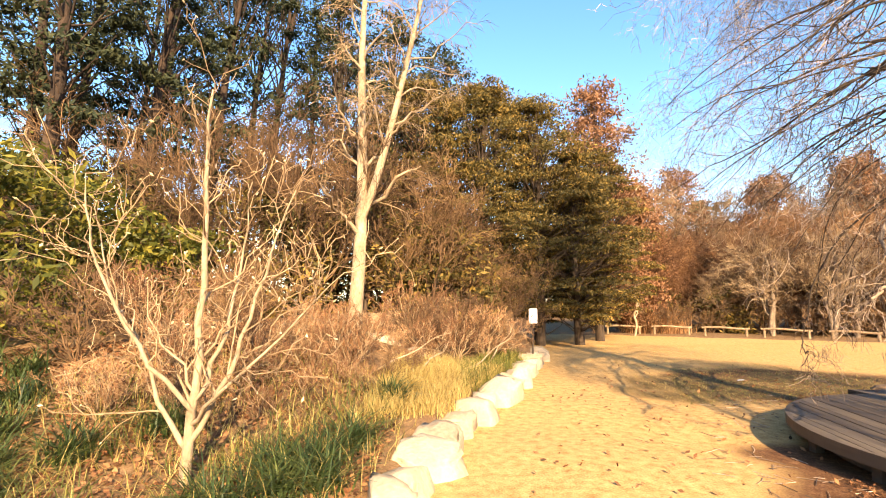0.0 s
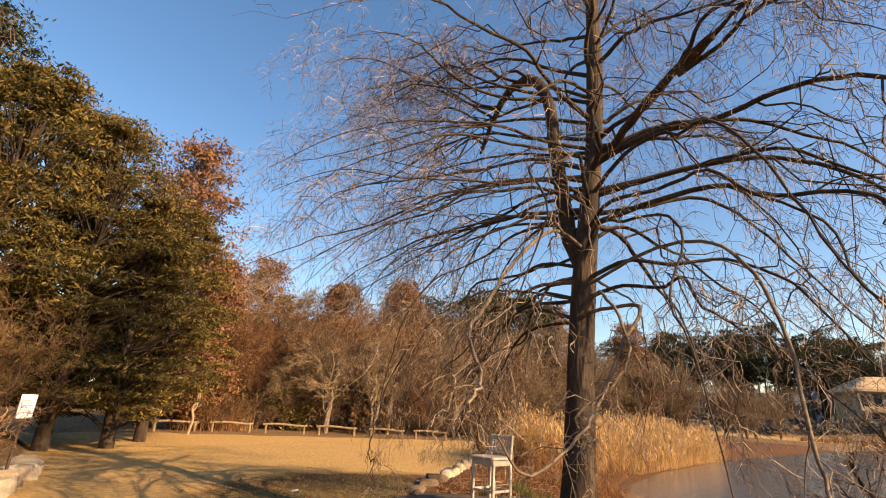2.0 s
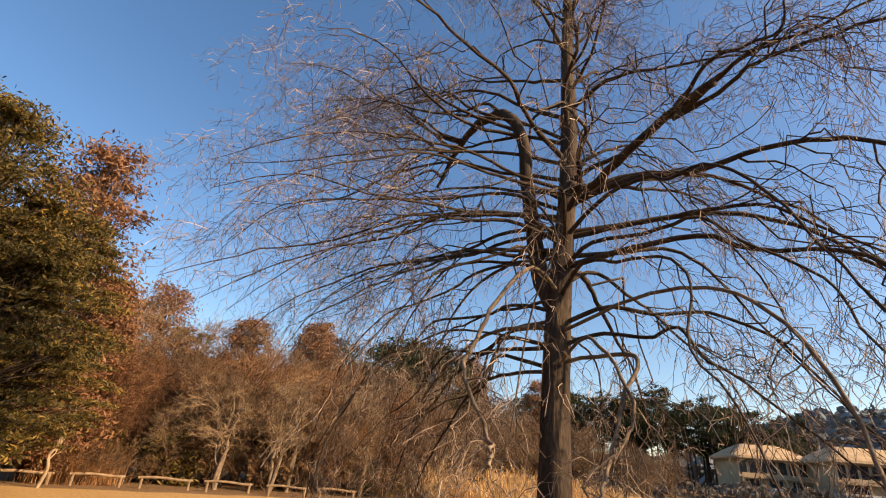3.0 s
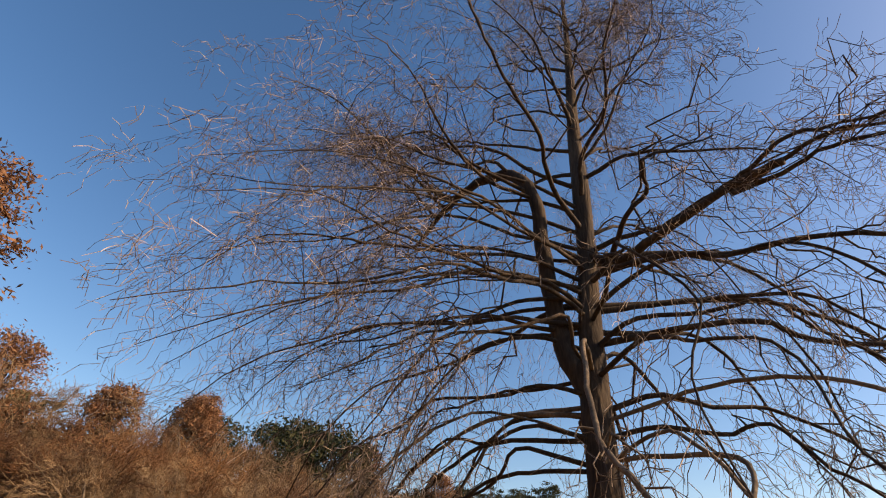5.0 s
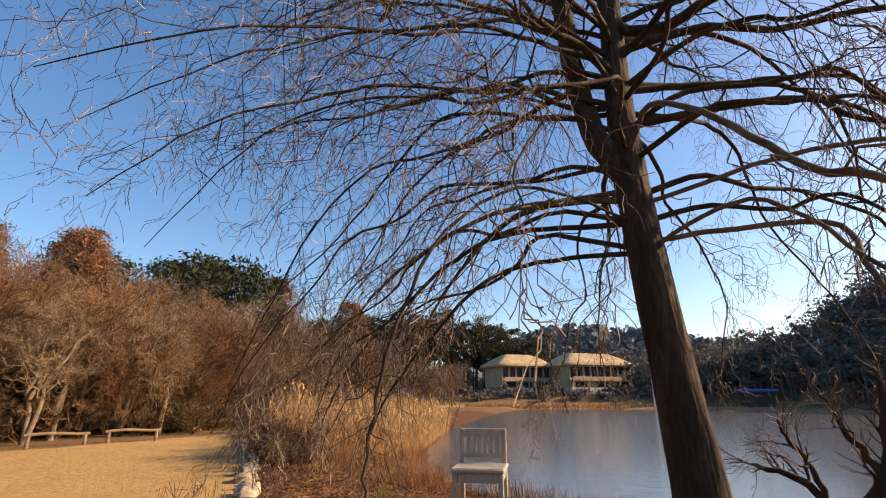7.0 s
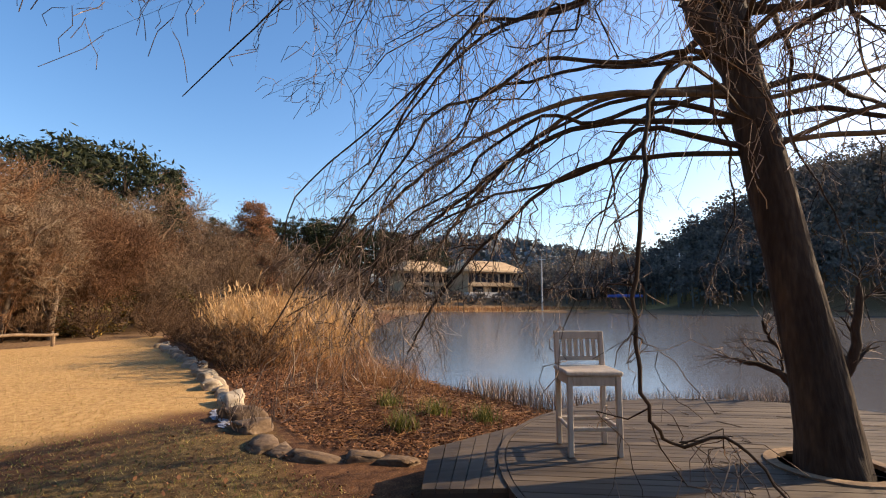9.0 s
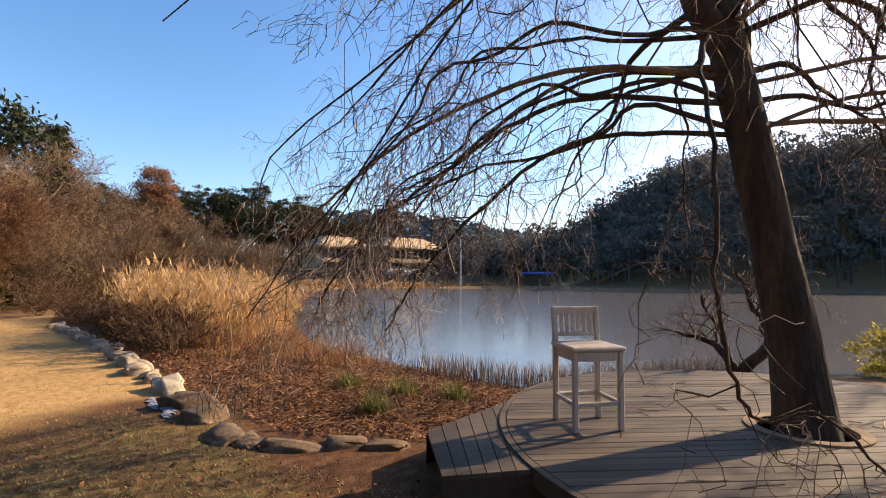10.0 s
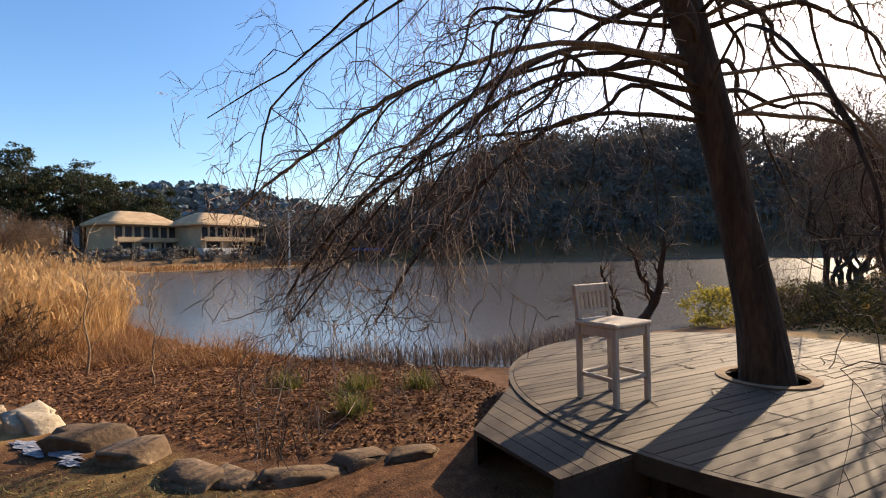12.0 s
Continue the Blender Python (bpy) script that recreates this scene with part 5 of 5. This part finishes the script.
litter("bank_leaves", [(10.6, 8.9), (11.6, 7.4), (13.6, 6.5), (16.5, 8.0), (19, 9.6), (18.5, 13.5), (13.5, 11.4), (11.4, 10.3)], 30000, 0.022, "thick russet leaf litter on the bank")
litter("deck_side_leaves", [(5.0, 1.6), (7.6, 1.6), (6.9, 4.2), (6.35, 6.2), (5.8, 5.4)], 7500, 0.019, "fallen brown leaves beside the deck")
litter("bed_leaves", [(-2.5, 4.0), (1.8, 4.4), (2.0, 6.2), (2.2, 8.4), (0.5, 9.5), (-3, 8.5)], 11000, 0.032, "fallen brown leaves under the sapling")
litter("turf_leaves", [(7.0, 9.6), (9.8, 9.2), (10.8, 10.2), (12.2, 11.6), (10.5, 13.5)], 1100, 0.015, "fallen brown leaves on the mossy turf")
litter("path_leaves", [(3, 5), (6.2, 5), (9.5, 10), (12, 12), (8, 15), (4.5, 10)], 500, 0.03, "scattered leaves on the path")

# patches of old snow beside the low wall
for x, y, a, b in ((12.6, 11.53, 0.2, 0.06), (12.8, 11.72, 0.14, 0.04), (13.05, 11.76, 0.2, 0.06), (12.35, 11.5, 0.1, 0.04), (9.3, 11.9, 0.11, 0.04)):
    bm = bmesh.new()
    bmesh.ops.create_icosphere(bm, subdivisions=3, radius=1)
    for v in bm.verts:
        c = v.co * (1 + 0.6 * noise.noise(v.co * 2.3 + Vector((x, y, 0))) + 0.5 * noise.noise(v.co * 5 + Vector((y, x, 0))))
        v.co = (c.x * a, c.y * b, c.z * 0.012)
    me = bpy.data.meshes.new("snow_patch")
    bm.to_mesh(me)
    bm.free()
    me.materials.append(SNOW)
    o = new("snow_patch", me)
    o.location, o.rotation_euler = (x, y, ground_z(x, y) + 0.01), (0, 0, 0.45)
    tagged(o, "small patch of old snow beside the low wall", "snow", "snow patches")


# ---- sign, log fence ----
sx0, sy0 = 5.47, 14.7
sign = thing("sign", (sx0, sy0, ground_z(sx0, sy0)), "small white notice board on a thin post", "sign")
sign.rotation_euler = (0, 0, radians(12))
gz = ground_z(sx0, sy0)
part("post", box(bmesh.new(), (-0.02, -0.02, -0.05), (0.02, 0.02, 1.36 - gz), 0.004), DARK_WOOD, sign)
panel = part("panel", box(bmesh.new(), (-0.12, -0.045, 1.06 - gz), (0.12, -0.024, 1.46 - gz), 0.004), SIGN_WHITE, sign, "white printed panel")
for i in range(6):
    part("text_bar", box(bmesh.new(), (-0.085, -0.049, 1.15 - gz + i * 0.04), (0.085 - 0.03 * (i % 3), -0.046, 1.162 - gz + i * 0.04)), SIGN_INK, panel)


def log_rail(x0, y0, x1, y1):
    f = thing("log_fence", (x0, y0, ground_z(x0, y0)), "low weathered log rail fence along the lawn", "fence", "log fences")
    base = np.array((x0, y0, ground_z(x0, y0)))
    for x, y in ((x0, y0), (x1, y1)):
        p = np.array([(x, y, ground_z(x, y) - 0.05), (x, y, ground_z(x, y) + 0.2), (x, y, ground_z(x, y) + 0.42)])
        v, fc = tubes(p[None], np.array([[0.06, 0.058, 0.055]]), 8)
        mesh_object("post", v - base, fc.tolist() + [list(range(16, 24))], LOG, f)
    s = np.linspace(-0.08, 1.08, 7)
    p = np.stack([x0 + (x1 - x0) * s, y0 + (y1 - y0) * s, ground_z(x0, y0) + 0.4 + 0.03 * np.sin(s * 5)], 1)
    v, fc = tubes(p[None], np.full((1, 7), 0.05), 8)
    mesh_object("rail", v - base, fc.tolist() + [list(range(8))[::-1], list(range(48, 56))], LOG, f)


for a in ((12.3, 26.6, 14.0, 26.6), (14.6, 26.2, 16.2, 25.8), (16.8, 25.4, 18.4, 24.6), (19.0, 24.2, 20.4, 23.2), (21.0, 22.6, 22.2, 21.6), (22.8, 21.2, 24.0, 20.2), (10.3, 25.6, 11.7, 26.3)):
    log_rail(*a)
whitet = bare_plant("pale_sapling", (13.1, 25.2), 4.4, 1, 0.0, PALE_TWIG, PALE_BARK, "slim pale leafless tree beside the fence", "tree", rad=0.075, dens=(10, 6, 4), thick=0.01)
stone_row([(1.6, 11.9), (2.1, 11.8), (2.5, 11.75)], 0.22, "pale stone lying on the bank", "stones on the bank", 0.02, 0.5)


# ---- far shore ----
def lake_house(x, y, w, d, z0, turn, label):
    """Two-storey house on a plinth; its front faces -x before turning."""
    h = thing("lake_house", (x, y, ground_z(x, y)), label, "house", "houses on the far shore")
    h.rotation_euler, h.scale = (0, 0, radians(turn)), (1, 1, 1.26)
    part("plinth", box(bmesh.new(), (-d / 2 - 1.0, -w / 2 - 0.3, -0.5), (d / 2, w / 2 + 0.3, 0.9)), CONCRETE, h)
    wall = part("wall", box(bmesh.new(), (-d / 2, -w / 2, 0.9), (d / 2, w / 2, 4.4)), PLASTER, h)
    n = int(w / 1.5)
    for i in range(n):
        y0 = -w / 2 + (i + 0.15) * w / n
        win = part("window", box(bmesh.new(), (-d / 2 - 0.03, y0, 2.3), (-d / 2 - 0.003, y0 + 0.7 * w / n, 3.9)), GLASS_DARK, wall)
        part("window_post", box(bmesh.new(), (-d / 2 - 0.07, y0 + 0.33 * w / n, 2.3), (-d / 2 - 0.032, y0 + 0.37 * w / n, 3.9)), DARK_WOOD, wall)
    for i in range(3):
        y0 = -w / 2 + (i + 0.2) * w / 3
        part("lower_opening", box(bmesh.new(), (-d / 2 - 0.03, y0, 0.95), (-d / 2 - 0.003, y0 + 0.55 * w / 3, 1.75)), GLASS_DARK, wall)
    part("balcony", box(bmesh.new(), (-d / 2 - 0.95, -w / 2, 1.85), (-d / 2 - 0.004, w / 2, 2.0), 0.02), PLASTER, h)
    part("railing", box(bmesh.new(), (-d / 2 - 0.95, -w / 2, 2.004), (-d / 2 - 0.88, w / 2, 2.45), 0.01), PLASTER, h)
    for i in range(5):
        y0 = -w / 2 + 0.1 + i * (w - 0.2) / 4
        part("pillar", box(bmesh.new(), (-d / 2 - 0.92, y0 - 0.08, 0.9), (-d / 2 - 0.76, y0 + 0.08, 1.85)), PLASTER, h)
    # hipped roof with rounded thatch-like eaves
    rows = ((0.95, 4.0), (1.1, 4.15), (1.0, 4.42), (-0.9, 5.35), (-2.3, 5.95), (-2.7, 6.05))
    v, f, m = [], [], 28
    for o, z in rows:
        a, b = d / 2 + o, w / 2 + o
        for k in range(m):
            s = 2 * math.pi * k / m
            c, q = math.cos(s), math.sin(s)
            v.append((a * math.copysign(abs(c) ** 0.25, c), b * math.copysign(abs(q) ** 0.25, q), z))
    for r_ in range(len(rows) - 1):
        for k in range(m):
            f.append([r_ * m + k, r_ * m + (k + 1) % m, (r_ + 1) * m + (k + 1) % m, (r_ + 1) * m + k])
    f.append([(len(rows) - 1) * m + k for k in range(m)])
    f.append([k for k in range(m)][::-1])
    mesh_object("roof", v, f, THATCH, h, label="rounded tan hipped roof")
    return h


lake_house(105.5, 0.0, 10.6, 7.5, 2.0, 25, "two-storey lakeside house with a rounded tan roof")
lake_house(104.5, -13.8, 14.0, 8.0, 2.0, 24, "wide lakeside house with a rounded tan roof")
shed = thing("blue_roofed_shed", (86, -35, ground_z(86, -35)), "low shed with a blue roof across the lake", "shed")
part("wall", box(bmesh.new(), (-1.5, -1.8, -0.5), (1.5, 1.8, 2.1)), DARK_WOOD, shed)
part("roof", box(bmesh.new(), (-2.0, -2.4, 2.104), (2.0, 2.4, 2.6), 0.15), BLUE_ROOF, shed)
for x, y, h in ((83, -18.6, 9.0), (86, -46, 8.0)):
    p = thing("utility_pole", (x, y, ground_z(x, y)), "pale utility pole on the far shore", "pole", "poles on the far shore")
    v, f = tubes(np.array([[(0, 0, -0.2), (0, 0, h / 2), (0, 0, h)]]), np.array([[0.16, 0.13, 0.1]]), 8)
    mesh_object("shaft", v, f.tolist() + [list(range(16, 24))], CONCRETE, p)
    part("crossarm", box(bmesh.new(), (-0.06, -0.7, h - 0.6), (0.06, 0.7, h - 0.45)), CONCRETE, p)


def far_pines():
    """Pines behind the houses: bare trunks under dark umbrella crowns."""
    for i in range(86):
        y = rng.uniform(-6, 44)
        x = 116 + rng.uniform(-4, 14) - 0.1 * y
        h = np.interp(y, [-6, 2, 16, 46], [11, 15, 17.5, 16.5]) * rng.uniform(0.88, 1.08)
        leafy_tree("far_pine", (x, y), h, 3.0, PINE, "dark pine with bare trunk behind the houses", "tree", umbrella, 2000, 0.25, 0.22, 0.42, 24, group="pines behind the houses")


far_pines()
leafy_tree("dark_conifer", (120, -8.5), 14.0, 2.6, PINE, "dark cone-shaped conifer between the houses", "tree", (1.0, 0.9, 0.7, 0.5, 0.3, 0.08), 4500, 0.22, 0.2, 0.08, 40, tight=0.12)


def woods(name, n, x0, x1, y0, y1, keep, h, r, mat, leaves, size, label, shape=umbrella):
    """Far woods as one mass of separate crowns with trunks."""
    px, py = rng.uniform(x0, x1, 4 * n), rng.uniform(y0, y1, 4 * n)
    ok = keep(px, py)
    px, py = px[ok][:n], py[ok][:n]
    pz = height(px, py)
    hh = h * rng.uniform(0.75, 1.2, len(px))
    cs, tr = [], []
    for x, y, z, t in zip(px, py, pz, hh):
        c, _ = crown_points(leaves, r, t * 0.3, t, shape, 9, 0.28)
        cs.append(c + (x, y, z))
        tr.append([(x, y, z - 0.3), (x, y, z + t * 0.5), (x, y, z + t * 0.9)])
    pts = np.concatenate(cs)
    leavesoup = leaf_quads(pts, unit(rng.normal(size=pts.shape) + (0, 0, 0.5)), size, 0.7)
    tr = np.array(tr)
    stuff(name, *join(leavesoup, tubes(tr, np.full((len(tr), 3), 0.2) * (1, 0.8, 0.3), 4)), mat, label, "woods")


woods("hill_woods", 1250, 5, 150, -200, -28, lambda x, y: (lake_distance(x, y) > 6) & (height(x, y) > 0.6), 9.0, 2.6, HAZED_HILL_LEAF, 150, 0.31, "dark wooded hillside across the lake")
woods("shore_woods", 150, 88, 135, -62, -19, lambda x, y: (lake_distance(x, y) > 7), 6.5, 2.6, HAZED_HILL_LEAF, 150, 0.28, "dark leafless woods along the far shore")
woods("slope_woods", 700, 35, 130, -120, -40, lambda x, y: (lake_distance(x, y) > 5) & (height(x, y) > 0.3), 6.5, 2.4, HAZED_HILL_LEAF, 130, 0.28, "dark leafless woods low on the slope across the lake")
woods("ridge_woods", 1500, 200, 420, -330, 160, lambda x, y: x > 190, 9.0, 5.0, HAZED_FAR_HILL, 26, 2.0, "hazy wooded ridge in the distance")
woods("north_woods", 120, 5, 60, 42, 90, lambda x, y: y > 42 + 0.1 * x, 10.0, 3.0, PINE, 60, 0.7, "dark woods behind the thickets")
woods("west_woods", 60, -60, -22, -30, 40, lambda x, y: x < -22, 7.0, 2.8, PINE, 60, 0.6, "dark woods up the bank")
woods("bank_woods", 60, -24, -9.5, 2, 30, lambda x, y: x < -9.5, 4.0, 1.7, PINE, 70, 0.35, "dark undergrowth under the pines", (1, 1, 0.8, 0.4))
woods("bank_bushes", 70, 90, 101, -24, 24, lambda x, y: lake_distance(x, y) > 7, 1.3, 1.2, HAZED_HILL_LEAF, 50, 0.3, "low dark bushes below the houses", (1, 1, 0.8, 0.4))


# straw lying on the leafy bank and fallen twigs on the deck and path
_sp = inside_poly(2600, [(10.9, 8.9), (11.9, 7.3), (13.8, 6.6), (17.5, 8.4), (18.5, 11.5), (14.0, 11.2), (11.6, 10.3)])
_a = rng.random(len(_sp)) * 6.28
_d = np.stack([np.cos(_a), np.sin(_a), 0 * _a], 1) * rng.uniform(0.05, 0.16, (len(_sp), 1))
_c = on_ground(*_sp.T, 0.035)
_p3 = np.stack([_c - _d, _c + (0, 0, 0.012), _c + _d], 1)
stuff("fallen_straw", *tubes(_p3, np.full((len(_p3), 3), 0.0032), 3), SEDGE, "pale broken reed stalks on the leafy bank", "straw")
_sp = np.concatenate([inside_poly(60, [(7.4, 4.6), (10.6, 4.6), (11.2, 6.4), (9.8, 8.2), (7.6, 7.6)]), inside_poly(110, [(5.2, 3.0), (6.4, 5.0), (6.4, 7.4), (9, 10.5), (7, 9.5), (5, 6)])])
_on = np.hypot(_sp[:, 0] - 9.1, _sp[:, 1] - 6.1) < 2.6
_a = rng.random(len(_sp)) * 6.28
_d = np.stack([np.cos(_a), np.sin(_a), 0 * _a], 1) * rng.uniform(0.04, 0.16, (len(_sp), 1))
_c = np.stack([_sp[:, 0], _sp[:, 1], np.where(_on, 0.306, height(_sp[:, 0], _sp[:, 1]) + 0.008)], 1)
_p3 = np.stack([_c - _d, _c + rng.normal(size=_c.shape) * (0.012, 0.012, 0), _c + _d], 1)
stuff("fallen_twigs", *tubes(_p3, np.full((len(_p3), 3), 0.0035), 3), TWIG, "small broken twigs scattered on deck and path", "twigs")

# bare sticks lying among the shrubs on the bank
for x, y, z, az, tilt, length in ((3.3, 11.0, 0.1, 35, 28, 1.5), (2.4, 10.2, 0.1, 60, 20, 1.2), (1.7, 9.7, 0.1, 15, 25, 1.4), (3.9, 12.2, 0.1, 50, 35, 1.3), (0.9, 8.4, 0.1, 120, 18, 1.3), (2.7, 11.9, 0.1, 150, 22, 1.1)):
    o = thing("fallen_stick", (x, y, ground_z(x, y) + 0.03), "pale dead stick leaning among the bank shrubs", "stick", "sticks on the bank")
    d_ = np.array([math.cos(radians(az)) * math.cos(radians(tilt)), math.sin(radians(az)) * math.cos(radians(tilt)), math.sin(radians(tilt))])
    p_ = np.linspace(0, length, 6)[:, None] * d_ + rng.normal(size=(6, 3)) * 0.03
    p_, r_ = curved(p_, np.linspace(0.016, 0.005, 6), 14)
    s_, sr_ = kids(p_[None], r_[None], 5, 0.45, 0.8, 0.0, 0.1, 5, 0.6, 0.4)
    mesh_object("shaft", *tubes(p_[None], r_[None], 6), PALE_BARK, o, True)
    tagged(mesh_object("side_twig", *tubes(s_, sr_, 4), PALE_BARK, o), kind="stuff")

# low plank wall behind the pale tree
lw = thing("low_plank_wall", (1.95, 13.7, ground_z(1.95, 13.7)), "low weathered plank wall on the bank behind the pale tree", "wall")
lw.rotation_euler = (0, 0, radians(-8))
for i in range(2):
    part("plank", box(bmesh.new(), (-1.0, -0.03, 0.02 + 0.21 * i), (1.0, 0.02, 0.22 + 0.21 * i), 0.008), LOG, lw)
for x in (-0.97, -0.3, 0.35, 0.97):
    part("post", box(bmesh.new(), (x - 0.04, 0.022, -0.1), (x + 0.04, 0.1, 0.47), 0.008), LOG, lw)

# russet bushes along the landward edge of the reeds
copies(lowshrub, [(18.6, 12.5, 0.55), (19.8, 12.9, 0.7), (21.2, 13.3, 0.75), (22.8, 13.6, 0.8), (17.4, 11.6, 0.42), (24.5, 14.2, 0.85)])
